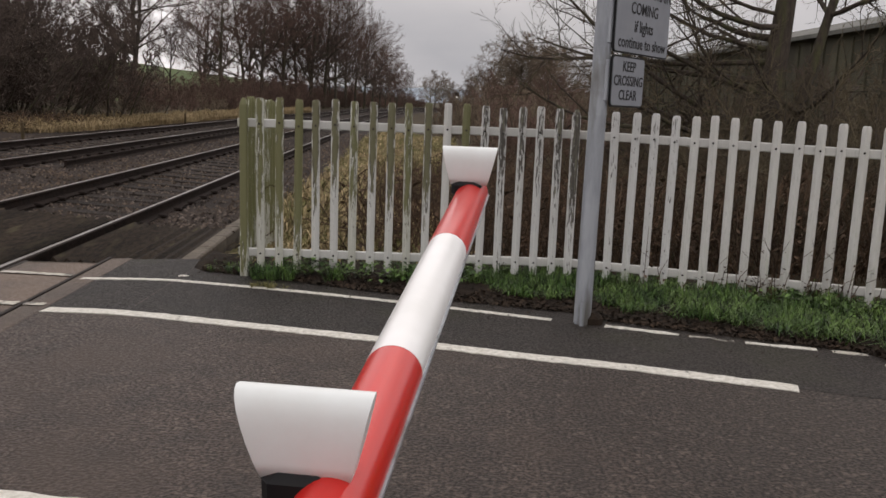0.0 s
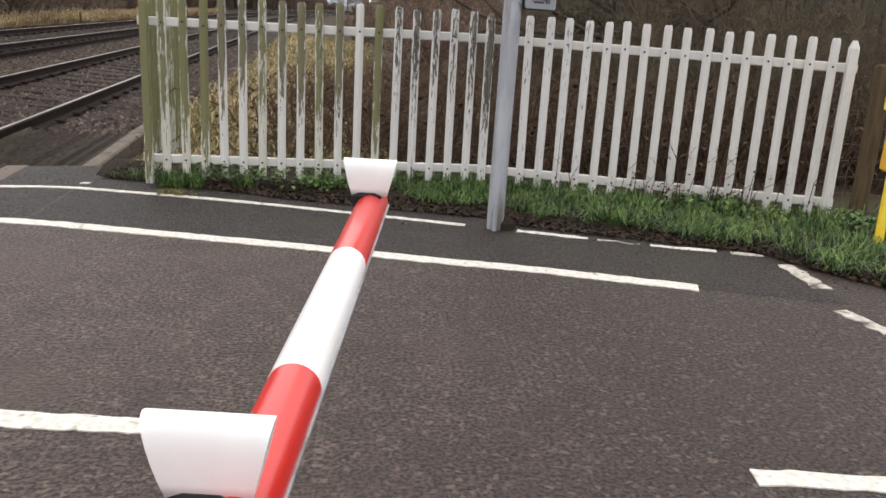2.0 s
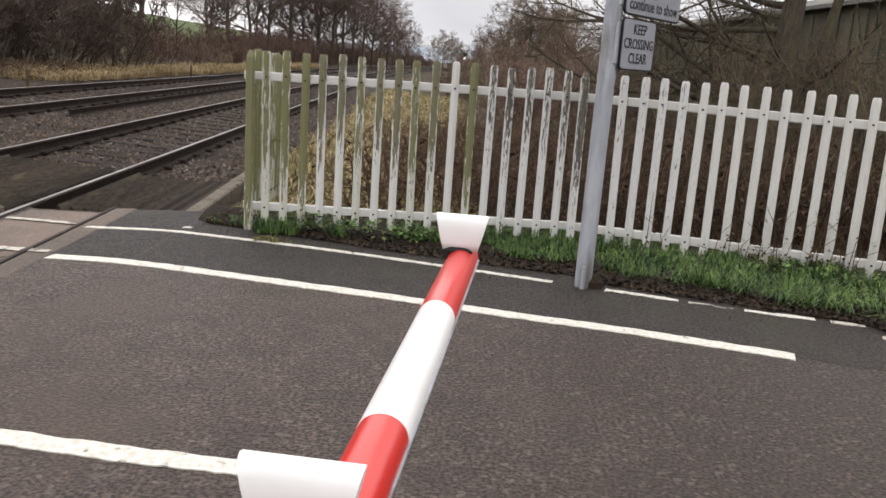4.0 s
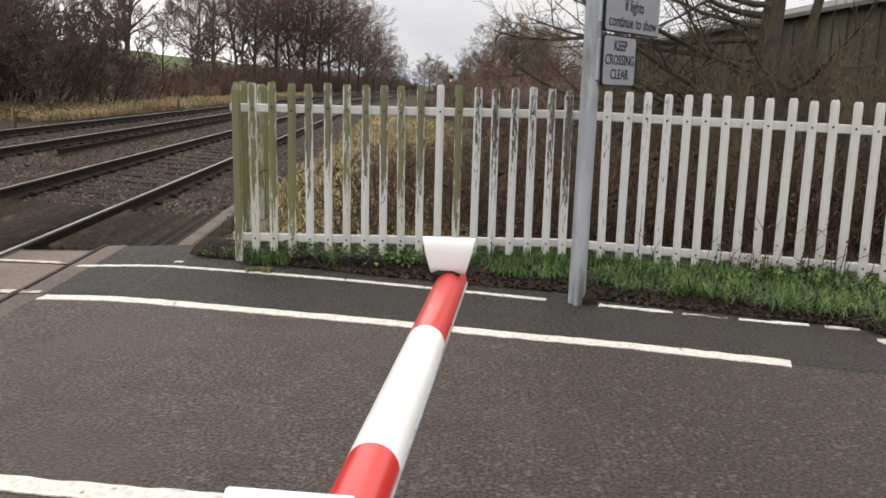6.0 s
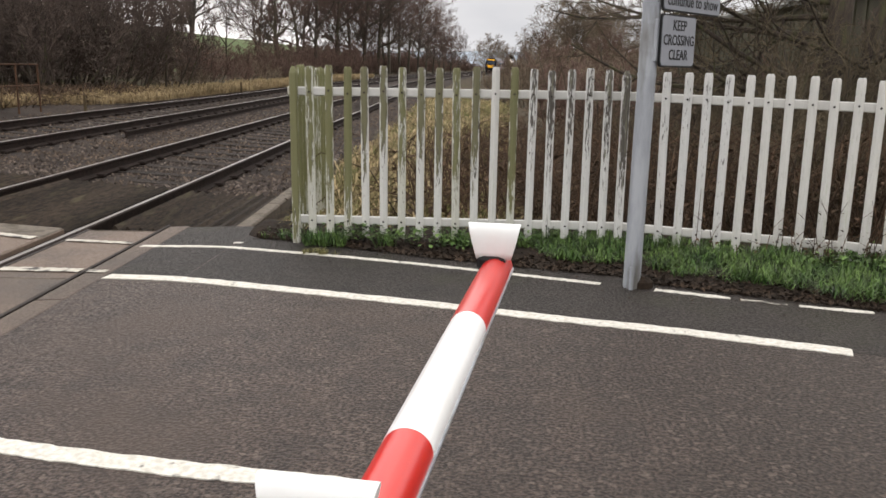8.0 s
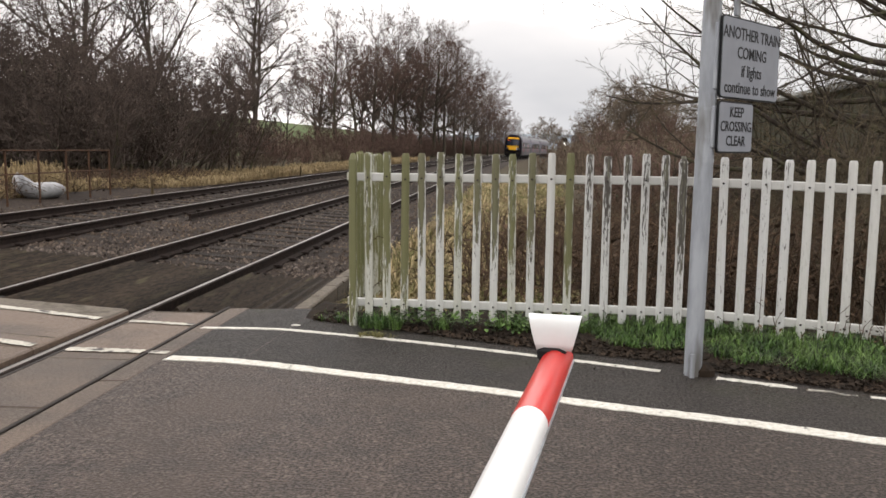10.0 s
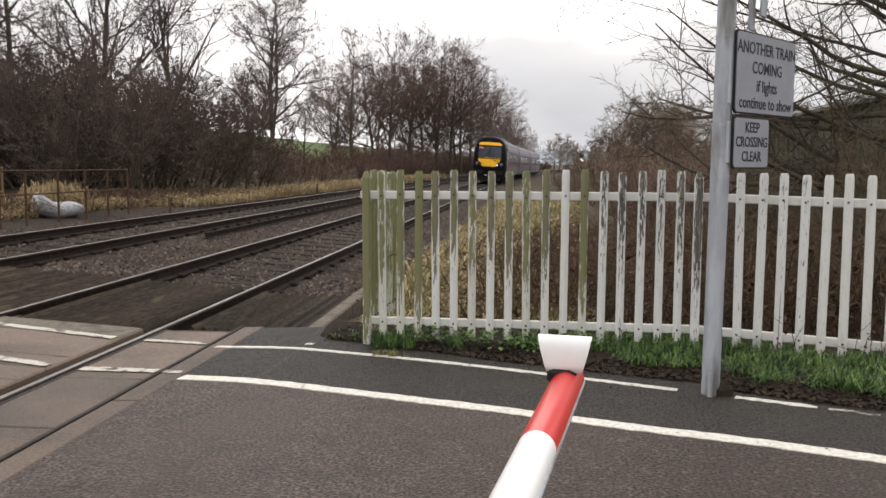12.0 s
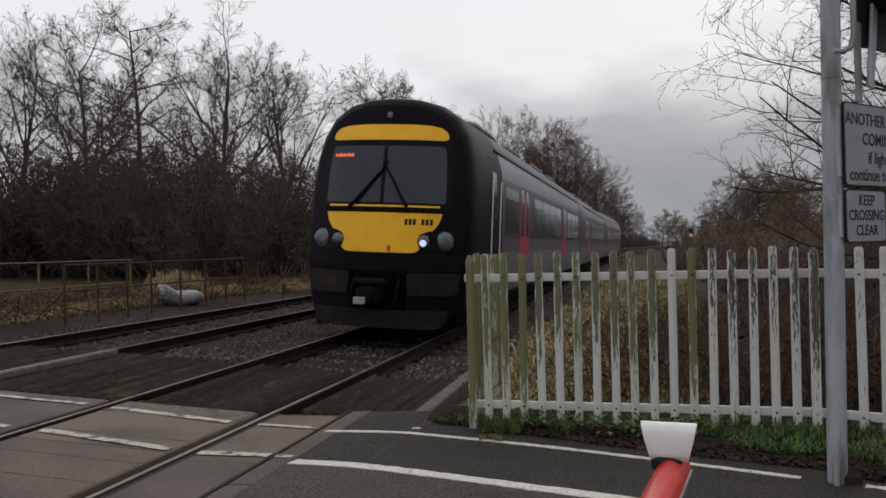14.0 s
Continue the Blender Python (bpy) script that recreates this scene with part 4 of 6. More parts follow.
# ---- sign pole ----
def lettering(text, size, mat, parent, m, squeeze=1.0):
    """Words as letters of their own: outlines that share a stretch of the line make one letter."""
    cu = bpy.data.curves.new("text", "FONT")
    cu.body, cu.size, cu.align_x, cu.align_y, cu.extrude, cu.resolution_u = text, size, "CENTER", "CENTER", 0.0006, 3
    cu.offset = 0.0011
    tmp = bpy.data.objects.new("text", cu)
    scene.collection.objects.link(tmp)
    bpy.context.view_layer.update()
    me = bpy.data.meshes.new_from_object(tmp.evaluated_get(bpy.context.evaluated_depsgraph_get()))
    bpy.data.objects.remove(tmp)
    me.transform(Matrix.Diagonal((squeeze, 1, 1, 1)))
    bm = bmesh.new()
    bm.from_mesh(me)
    bmesh.ops.remove_doubles(bm, verts=bm.verts, dist=1e-6)
    bm.faces.ensure_lookup_table()
    seen, islands = set(), []
    for f0 in bm.faces:
        if f0.index in seen:
            continue
        stack, faces = [f0], []
        seen.add(f0.index)
        while stack:
            f = stack.pop()
            faces.append([tuple(q.co) for q in f.verts])
            for v in f.verts:
                for g in v.link_faces:
                    if g.index not in seen:
                        seen.add(g.index)
                        stack.append(g)
        xs = [q[0] for f in faces for q in f]
        islands.append([min(xs), max(xs), faces])
    bm.free()
    islands.sort(key=lambda q: q[0])
    letters = []
    for a, c, faces in islands:
        if letters and a < letters[-1][1] - 0.35 * (c - a):
            letters[-1][1] = max(c, letters[-1][1])
            letters[-1][2] += faces
        else:
            letters.append([a, c, faces])
    for a, c, faces in letters:
        b = Build()
        for f in faces:
            b.add(f, [tuple(range(len(f)))])
        part("letter", b.mesh("letter", mat), None, parent, m=m)


def plate(b, w, h, d, r=0.03):
    """A sign plate with rounded corners, face towards -y, its lower left corner at 0."""
    out = []
    for cx, cz, a0 in ((w - r, h - r, 0), (r, h - r, 90), (r, r, 180), (w - r, r, 270)):
        for k in range(5):
            a = radians(a0 + 22.5 * k)
            out.append((cx + r * math.cos(a), cz + r * math.sin(a)))
    b.prism(out, -d / 2, d / 2, Matrix())
    return b


POLE_X, POLE_Y = 0.845, 5.10


def sign_pole():
    t = thing("sign_pole", "grey galvanised steel pole with concrete footing", "pole", m=pose(POLE_X, POLE_Y, 0.0, 0, 0.5, 0))
    part("tube", Build().tube([(0, 0, -0.1), (0, 0, 4.2)], [0.053, 0.053], 20), GALV, t)
    part("footing", Build().box(0.045, 0.03, 0.015, 0.17, 0.15, 0.12, chamfer=0.035), SOIL, t, "dirty mossy footing")
    part("earth_tag", Build().box(-0.015, -0.075, 0.07, 0.03, 0.01, 0.16, chamfer=0.004), GALV, t)
    for z in (1.30, 1.44, 1.60, 1.70, 2.10, 2.28):
        part("clamp", Build().tube([(0, 0, z - 0.009), (0, 0, z + 0.009)], [0.0555, 0.0555], 20), GALV, t)
    along = math.degrees(math.atan2(0.8, 0.6))
    for name, z, w, h, words in (("instruction_sign", 1.665, 0.79, 0.475, (("ANOTHER TRAIN", 0.098, 0.38, 1.0), ("COMING", 0.098, 0.27, 1.0), ("if lights", 0.098, 0.165, 1.0), ("continue to show", 0.098, 0.065, 1.0))),
                                 ("instruction_sign", 1.345, 0.455, 0.305, (("KEEP", 0.085, 0.24, 1.0), ("CROSSING", 0.085, 0.155, 1.0), ("CLEAR", 0.085, 0.07, 1.0)))):
        lab = "grey-white sign reading another train coming if lights continue to show" if w > 0.6 else "small grey-white sign reading keep crossing clear"
        s = thing(name, lab, "sign", "crossing signs", m=pose(POLE_X + 0.065, POLE_Y - 0.045, z, 0, 0, along))
        part("backing", plate(Build(), w, h, 0.012), BLACK, s, "black edged backing plate")
        part("face", plate(Build(), w - 0.02, h - 0.02, 0.004, 0.024), SIGN_FACE, s, "grey-white reflective face", m=Matrix.Translation((0.01, -0.008, 0.01)))
        for text, size, tz, sq in words:
            lettering(text, size, BLACK, s, Matrix.Translation((w / 2, -0.0115, tz)) @ Matrix.Rotation(radians(90), 4, "X"), sq)
        part("bracket", Build().box(0.0, 0.03, h * 0.5, 0.05, 0.04, h * 0.8, chamfer=0.006), GALV, s)
    # lamp unit over the signs
    h = thing("crossing_lamp_unit", "black crossing light unit on a grey bracket above the signs", "signal lamp", m=pose(POLE_X + 0.06, POLE_Y - 0.02, 2.36, 0, 0, along))
    part("backboard", plate(Build(), 0.95, 0.75, 0.02, 0.06), BLACK, h, "black backboard", m=Matrix.Translation((0.2, 0.0, 0.12)))
    for k in (0.42, 0.92):
        hood = part("lamp_hood", Build().tube([(k, -0.02, 0.45), (k, -0.30, 0.43)], [0.13, 0.14], 16, cap=False), BLACK, h)
        part("lens", Build().tube([(k, -0.01, 0.45), (k, -0.035, 0.45)], [0.12, 0.10], 16), BLACK, hood, "unlit dark lens")
    part("bracket", Build().box(0.20, -0.005, 0.02, 0.06, 0.02, 0.46, chamfer=0.006), GALV, h, "grey flat bracket")
    part("bracket", Build().box(0.31, -0.035, 0.12, 0.07, 0.02, 0.50, m=Matrix.Rotation(radians(8), 4, "Y"), chamfer=0.006), GALV, h, "grey flat bracket")
    part("conduit", Build().tube([(0.09, -0.04, 0.6), (0.09, -0.04, 0.16), (0.075, -0.03, 0.09), (0.03, -0.01, 0.06), (-0.05, 0.01, 0.06)], [0.017] * 5, 10), GALV, h, "bent grey conduit")


# ---- barrier boom ----
BOOM_PIVOT = Vector((-0.296, -0.70, 0.764))
BOOM_TIP = Vector((0.019, 2.06, 0.834))


def boom_pose(up):
    d = BOOM_TIP - BOOM_PIVOT
    drop = math.degrees(math.asin(d.z / d.length))
    return Matrix.Translation(BOOM_PIVOT) @ Matrix.Rotation(math.atan2(d.y, d.x) - radians(0.07 * up), 4, "Z") @ Matrix.Rotation(radians(-up - drop), 4, "Y")


def lamp_hood(b):
    """A flared white hood on the boom: a curved sheet, wide along its rolled top edge, narrower at the foot, its ends cut flat."""
    front = [(-0.013, 0.0), (-0.0165, 0.018), (-0.019, 0.038), (-0.0195, 0.056), (-0.018, 0.070), (-0.0145, 0.080), (-0.009, 0.0865), (-0.002, 0.0890)]
    back = [(0.006, 0.0870), (0.0115, 0.080), (0.014, 0.068), (0.014, 0.040), (0.013, 0.0)]
    ring = front + back
    k, vs = len(ring), []
    for s in (-1, 1):
        for x, z in ring:
            vs.append((x, s * (0.0425 + 0.022 * (z / 0.089) ** 0.9), z))
    b.add(vs, [(i, (i + 1) % k, k + (i + 1) % k, k + i) for i in range(k)], True)
    b.add([v for v in vs], [tuple(range(k)), tuple(range(2 * k - 1, k - 1, -1))], False)
    return b


def barrier():
    L = (BOOM_TIP - BOOM_PIVOT).length
    m = thing("barrier_boom", "red and white striped barrier boom carrying white lamp hoods", "barrier", m=boom_pose(0))
    cuts = [-0.05, L - 1.62, L - 1.025, L - 0.497, L]
    for i, (a, c) in enumerate(zip(cuts, cuts[1:])):
        red = (len(cuts) - 2 - i) % 2 == 0
        part("stripe", Build().tube([(a, 0.004, 0), (c, 0.004, 0)], [0.0378, 0.0372], 32), RED if red else WHITE, m, "glossy red band" if red else "glossy white band")
    part("side_rib", Build().box(L / 2, -0.0335, -0.004, L, 0.006, 0.004), GALV, m, "thin pale rib along the tube")
    for x in (L - 0.055, L - 1.315):
        h = part("lamp_hood", lamp_hood(Build()), HOOD_WHITE, m, "white flared lamp hood", m=Matrix.Translation((x, 0.008 if x > 2 else 0.029, 0.034 if x > 2 else 0.030)))
        part("lamp_bracket", Build().box(0.0, 0.006, -0.010, 0.045, 0.07, 0.036, chamfer=0.008), BLACK, h, "black bracket")
    p = thing("barrier_pedestal", "grey steel barrier machine pedestal holding the boom", "pedestal", m=pose(BOOM_PIVOT.x, BOOM_PIVOT.y - 0.22, 0))
    part("cabinet", Build().box(0, -0.1, 0.42, 0.42, 0.5, 0.84, chamfer=0.02), GALV, p)
    part("arm_boss", Build().tube([(-0.12, 0.22, BOOM_PIVOT.z), (0.12, 0.22, BOOM_PIVOT.z)], [0.07, 0.07], 16), STEEL_DARK, p)
    return m


# ---- train ----
SECTION = [(1.12, 0.22), (1.24, 0.55), (1.33, 0.95), (1.345, 1.35), (1.345, 1.9), (1.335, 2.4), (1.29, 2.85), (1.19, 3.2), (1.02, 3.48), (0.75, 3.66), (0.40, 3.75), (0.05, 3.77)]


def nose(x, z):
    """How far behind the foremost point the cab's face lies."""
    k = max(0.0, z - 1.25)
    return 0.06 * k + 0.055 * k * k + 0.40 * (abs(x) / 1.3) ** 2.4 + 0.05 * max(0.0, 0.9 - z)


def car_body(b, cab, length):
    """Lofted body: the cab's face, its rounded corners, then straight sides and roof."""
    full = SECTION + [(-x, z) for x, z in reversed(SECTION)]
    k = len(full)
    rings = []
    if cab:
        for s, back in ((0.925, 0.0), (0.965, 0.035), (0.99, 0.13), (1.0, 0.34)):
            rings.append([(x * s, -(nose(x * s, 0.25 + (z - 0.25) * (0.96 + 0.04 * (s - 0.925) / 0.075)) + back), 0.25 + (z - 0.25) * (0.96 + 0.04 * (s - 0.925) / 0.075)) for x, z in full])
        rings.append([(x, -1.6, z) for x, z in full])
        rings.append([(x, -3.3, z) for x, z in full])
    else:
        rings.append([(x * 0.97, -0.12, z) for x, z in full])
        rings.append([(x, -0.2, z) for x, z in full])
        rings.append([(x, -3.3, z) for x, z in full])
    rings.append([(x, -(length - 0.2), z) for x, z in full])
    rings.append([(x * 0.97, -(length - 0.12), z) for x, z in full])
    vs, fs, mi = [], [], []
    for r in rings:
        vs += r
    for i in range(len(rings) - 1):
        for j in range(k):
            q = (j + 1) % k
            fs.append((i * k + j, i * k + q, (i + 1) * k + q, (i + 1) * k + j))
            zz = (full[j][1] + full[q][1]) / 2
            first = cab and i < 5
            mi.append(0 if first else 1 if zz > 3.1 else 2 if zz < 1.4 and zz > 0.5 else 3 if zz <= 0.5 else 4)
    last = (len(rings) - 1) * k
    fs.append(tuple(last + j for j in range(k)))
    mi.append(0)
    if cab:
        rows = rings[0][:len(SECTION)]
        base = len(vs)
        cols = 9
        for x, y, z in rows:
            for c in range(cols):
                xx = x - 2 * x * c / (cols - 1)
                vs.append((xx, -nose(xx, z), z))
        for i in range(len(rows) - 1):
            for c in range(cols - 1):
                fs.append((base + i * cols + c, base + i * cols + c + 1, base + (i + 1) * cols + c + 1, base + (i + 1) * cols + c))
                mi.append(0)
    else:
        fs.append(tuple(range(k - 1, -1, -1)))
        mi.append(0)
    b.add(vs, fs, True)
    b.mi = mi


def face_panel(rows, proud, thick=0.03, cols=9):
    """A panel that follows the cab's face; rows of (z, left x, right x)."""
    b = Build()
    n = len(rows)
    front = [(a + (c - a) * i / (cols - 1), -nose(a + (c - a) * i / (cols - 1), z) + proud, z) for z, a, c in rows for i in range(cols)]
    back = [(x, y - thick - proud, z) for x, y, z in front]
    g = lambda r, i, o=0: o + r * cols + i
    o = n * cols
    fs = []
    for r in range(n - 1):
        for i in range(cols - 1):
            fs.append((g(r, i), g(r, i + 1), g(r + 1, i + 1), g(r + 1, i)))
            fs.append((g(r, i, o), g(r + 1, i, o), g(r + 1, i + 1, o), g(r, i + 1, o)))
        fs.append((g(r, 0), g(r + 1, 0), g(r + 1, 0, o), g(r, 0, o)))
        fs.append((g(r, cols - 1), g(r, cols - 1, o), g(r + 1, cols - 1, o), g(r + 1, cols - 1)))
    for i in range(cols - 1):
        fs.append((g(0, i), g(0, i, o), g(0, i + 1, o), g(0, i + 1)))
        fs.append((g(n - 1, i), g(n - 1, i + 1), g(n - 1, i + 1, o), g(n - 1, i, o)))
    b.add(front + back, fs)
    return b


def train_car(label, cab):
    L = 23.4
    t = thing("train_car", label, "train", "train cars")
    b = Build()
    car_body(b, cab, L)
    me = b.mesh("body", [T_PURPLE, T_ROOF, T_SILVER, T_BLACK, T_SIDE])
    part("body", fix_normals(me), None, t, "dark aubergine body with grey lower side")
    side_x = lambda z: np.interp(z, [q[1] for q in SECTION], [q[0] for q in SECTION])

    def side_panel(name, s, y0, y1, z0, z1, mat, proud, parent=None, lab="", inset=0.0):
        bb = Build()
        zs = [z0 + (z1 - z0) * i / 4 for i in range(5)]
        vs = []
        for z in zs:
            x = side_x(z)
            for y in (y0, y1):
                vs.append((s * (x + proud), y, z))
            for y in (y0, y1):
                vs.append((s * (x - 0.03), y, z))
        fs = []
        for r in range(4):
            a, c = r * 4, r * 4 + 4
            fs += [(a, a + 1, c + 1, c), (a + 2, c + 2, c + 3, a + 3), (a, c, c + 2, a + 2), (a + 1, a + 3, c + 3, c + 1)]
        fs += [(0, 2, 3, 1), (16, 17, 19, 18)]
        bb.add(vs, fs)
        return part(name, bb, mat, parent or t, lab)

    doors = [-6.3, -16.2]
    for s in (1, -1):
        side_panel("window_band", s, -3.45, -(L - 0.5), 1.62, 2.72, T_GREY, 0.003, lab="dark grey window band")
        for y in doors:
            d = side_panel("passenger_door", s, y - 0.72, y + 0.72, 0.62, 3.0, T_PINK, 0.007, lab="plum red double door")
            for k in (-0.36, 0.36):
                side_panel("door_window", s, y + k - 0.2, y + k + 0.2, 1.65, 2.65, T_SIDEGLASS, 0.012, d)
        spans = [(-5.3, -3.6)] + [(-8.75 - 1.72 * i + 0.8, -8.75 - 1.72 * i - 0.8) for i in range(4)] + [(-18.0 - 1.72 * i + 0.75, -18.0 - 1.72 * i - 0.75) for i in range(3)]
        for a, c in spans:
            side_panel("window", s, min(a, c), max(a, c), 1.72, 2.58, T_SIDEGLASS, 0.010)
        if cab:
            d = side_panel("cab_door", s, -2.75, -2.05, 0.9, 3.0, T_PURPLE, 0.008, lab="dark cab door")
            side_panel("door_window", s, -2.62, -2.18, 1.95, 2.75, T_SIDEGLASS, 0.013, d)
            for y in (-1.98, -2.82):
                part("grab_rail", Build().tube([(s * 1.375, y, 1.1), (s * 1.375, y, 2.6)], [0.014, 0.014], 8), WHITE, t, "pale grab rail")
    part("roof_gutter", Build().box(1.2, -L / 2 - 1.2, 3.2, 0.05, L - 3.4, 0.04), T_SILVER, t)
    part("roof_gutter", Build().box(-1.2, -L / 2 - 1.2, 3.2, 0.05, L - 3.4, 0.04), T_SILVER, t)
    for y in (-5.0, -9.0, -14.0, -18.0):
        part("roof_pod", Build().box(0, y, 3.78, 1.3, 2.2, 0.16, chamfer=0.06), T_ROOF, t)
    part("underframe", Build().box(0, -L / 2, 0.72, 2.3, L - 2.0, 0.6, chamfer=0.06), T_BLACK, t, "black underframe equipment")
    for y in (-3.9, -19.5):
        g = part("bogie", Build().box(0, y, 0.55, 2.1, 3.2, 0.28, chamfer=0.05), T_BLACK, t, "dirty black bogie")
        for dy in (-1.3, 1.3):
            for s in (-1, 1):
                part("wheel", Build().tube([(s * 0.70, y + dy, 0.42), (s * 0.82, y + dy, 0.42)], [0.42, 0.42], 20), STEEL_DARK, g)
    if not cab:
        part("gangway", Build().box(0, 0.0, 1.9, 1.1, 0.3, 2.3, chamfer=0.05), T_BLACK, t, "black gangway bellows")
        return t
    part("windscreen_surround", face_panel([(2.00, -1.03, 1.03), (2.6, -1.05, 1.05), (2.95, -1.02, 1.02), (3.06, -0.98, 0.98)], 0.007), T_GLOSS_BLACK, t, "black windscreen surround")
    part("upper_warning_panel", face_panel([(3.065, -0.86, 0.86), (3.08, -0.92, 0.92), (3.14, -0.93, 0.93), (3.20, -0.90, 0.90), (3.26, -0.83, 0.83), (3.295, -0.68, 0.68), (3.31, -0.40, 0.40)], 0.012, cols=13), T_YELLOW, t, "yellow band over the windscreen")
    for s in (1, -1):
        w = [(2.09, 0.94), (2.12, 0.955), (2.5, 0.95), (2.88, 0.92), (2.95, 0.89), (2.97, 0.85)]
        part("windscreen", face_panel([(z, s * 0.03, s * x) for z, x in w], 0.013), T_GLASS, t, "dark windscreen, blue sky reflection put in its colour")
    part("windscreen_pillar", face_panel([(2.09, -0.03, 0.03), (2.97, -0.028, 0.028)], 0.012, cols=3), T_GLOSS_BLACK, t, "black centre pillar")
    part("warning_panel", face_panel([(1.335, -0.48, 0.48), (1.35, -0.56, 0.56), (1.40, -0.62, 0.62), (1.48, -0.65, 0.65), (1.60, -0.72, 0.72), (1.72, -0.83, 0.83), (1.82, -0.89, 0.89), (1.94, -0.92, 0.92)], 0.014, cols=13), T_YELLOW, t, "yellow lower warning panel")
    part("wiper_trim", face_panel([(2.025, -0.88, 0.88), (2.055, -0.88, 0.88)], 0.024), T_YELLOW, t, "thin yellow strip under the windscreen")
    part("wiper_shelf", face_panel([(1.955, -0.94, 0.94), (2.02, -0.94, 0.94)], 0.022), T_BLACK, t)
    for x in (-0.78, -0.36, 0.36, 0.78):
        part("wiper_hinge", face_panel([(1.96, x - 0.09, x + 0.09), (2.01, x - 0.06, x + 0.06)], 0.06, cols=3), T_BLACK, t, "black wiper hinge")
    for x0, x1 in ((0.52, 0.06), (-0.42, -0.10)):
        y0, y1 = -nose(x0, 2.02) + 0.07, -nose(x1, 2.6) + 0.06
        arm = part("wiper", Build().tube([(x0, y0, 2.0), ((x0 + x1) / 2, (y0 + y1) / 2 + 0.01, 2.26), (x1, y1, 2.55)], [0.03, 0.022, 0.014], 6), T_BLACK, t, "black wiper arm")
        part("wiper_blade", Build().tube([(x1 + 0.22 * (1 if x0 > 0 else -1), y1 - 0.02, 2.20), (x1, y1 - 0.012, 2.52), (x1 - 0.12 * (1 if x0 > 0 else -1), y1 - 0.03, 2.74)], [0.011, 0.016, 0.011], 5), T_BLACK, arm)
    for i in range(9):
        h = (0.05, 0.035, 0.055, 0.04)[i % 4]
        x = 0.86 - i * 0.038
        part("destination_bar", face_panel([(2.80, x - 0.028, x), (2.80 + h, x - 0.028, x)], 0.018, 0.008, 3), DEST, t, "orange lit destination display")
    for s in (1, -1):
        c = part("lamp_cluster", face_panel([(1.37, s * 0.72, s * 1.02), (1.41, s * 0.62, s * 1.10), (1.52, s * 0.58, s * 1.16), (1.62, s * 0.62, s * 1.16), (1.67, s * 0.74, s * 1.08)], 0.02, 0.05, 7), T_GLOSS_BLACK, t, "rounded lamp cluster")
        for k, (x, r) in enumerate(((0.68, 0.105), (0.97, 0.165))):
            y = -nose(x, 1.52) - 0.03
            lens = part("lamp_lens", Build().tube([(s * x, y, 1.52), (s * x, y + 0.05, 1.52), (s * x, y + 0.085, 1.52), (s * x, y + 0.10, 1.52)], [r, r * 0.97, r * 0.75, r * 0.35], 20), T_LENS, c, "grey glass lens")
            part("lens_ring", Build().tube([(s * x, y + 0.01, 1.52), (s * x, y + 0.062, 1.52)], [r * 1.06, r * 1.0], 20, cap=False), T_BLACK, lens)
            if s < 0 and k == 0:
                part("headlamp", Build().tube([(s * x, y + 0.095, 1.49), (s * x, y + 0.112, 1.49)], [0.055, 0.042], 12), LIT, c, "lit white headlamp")
    part("marker_lamp", Build().box(0, -nose(0, 3.46) + 0.02, 3.46, 0.08, 0.05, 0.09, chamfer=0.01), T_LENS, t, "small top marker lamp")
    part("tail_bracket", Build().box(-0.16, -nose(0.16, 1.40) + 0.03, 1.40, 0.04, 0.04, 0.10, chamfer=0.01), T_PINK, t, "small red lamp bracket")
    for i in range(7):
        if i == 3:
            continue
        x = -0.38 - 0.062 * i
        part("number_bar", face_panel([(1.76, x - 0.042, x), (1.85, x - 0.042, x)], 0.017, 0.006, 3), BLACK, t)
    part("valance", face_panel([(1.06, -1.20, 1.20), (1.10, -1.22, 1.22), (1.15, -1.21, 1.21)], 0.05, 0.06), T_BLACK, t, "black valance lip")
    # no hollow here: a flat panel whose black paints the bay's shade
    part("bay_shade", face_panel([(0.42, -0.44, 0.44), (1.02, -0.46, 0.46)], 0.012, 0.02), T_BAY_SHADE, t, "flat black panel painted as shade of the coupler bay")
    for s in (1, -1):
        part("corner_fairing", face_panel([(0.70, s * 0.50, s * 1.10), (0.74, s * 0.47, s * 1.17), (1.0, s * 0.46, s * 1.20), (1.04, s * 0.48, s * 1.19)], 0.07, 0.09), T_FAIRING, t, "dark grey corner fairing")
        part("hose", Build().tube([(s * 0.34, -0.02, 0.95), (s * 0.36, 0.14, 0.80), (s * 0.33, 0.16, 0.62), (s * 0.26, 0.12, 0.52)], [0.022] * 4, 8), T_BLACK, t, "black air hose")
        part("steps_iron", Build().box(s * 1.12, -0.75, 0.42, 0.30, 0.26, 0.04, chamfer=0.01), T_BLACK, t, "black footstep")
    part("lower_apron", face_panel([(0.20, -0.90, 0.90), (0.28, -1.02, 1.02), (0.42, -1.06, 1.06), (0.47, -1.05, 1.05)], 0.10, 0.10), T_FAIRING, t, "dirty dark obstacle deflector")
    cp = part("coupler", Build().box(0.05, 0.16, 0.70, 0.36, 0.42, 0.30, chamfer=0.06), T_BLACK, t, "black coupler head")
    part("coupler_hook", Build().tube([(-0.02, 0.36, 0.78), (-0.02, 0.46, 0.74), (-0.02, 0.44, 0.64)], [0.05, 0.06, 0.045], 10), T_BLACK, cp)
    part("coupler_face", Build().box(0.15, 0.385, 0.62, 0.19, 0.03, 0.11, chamfer=0.01), SACK, cp, "pale coupler plate")
    part("coupler_box", Build().box(0.05, 0.24, 0.90, 0.5, 0.24, 0.10, chamfer=0.03), T_BLACK, cp)
    return t


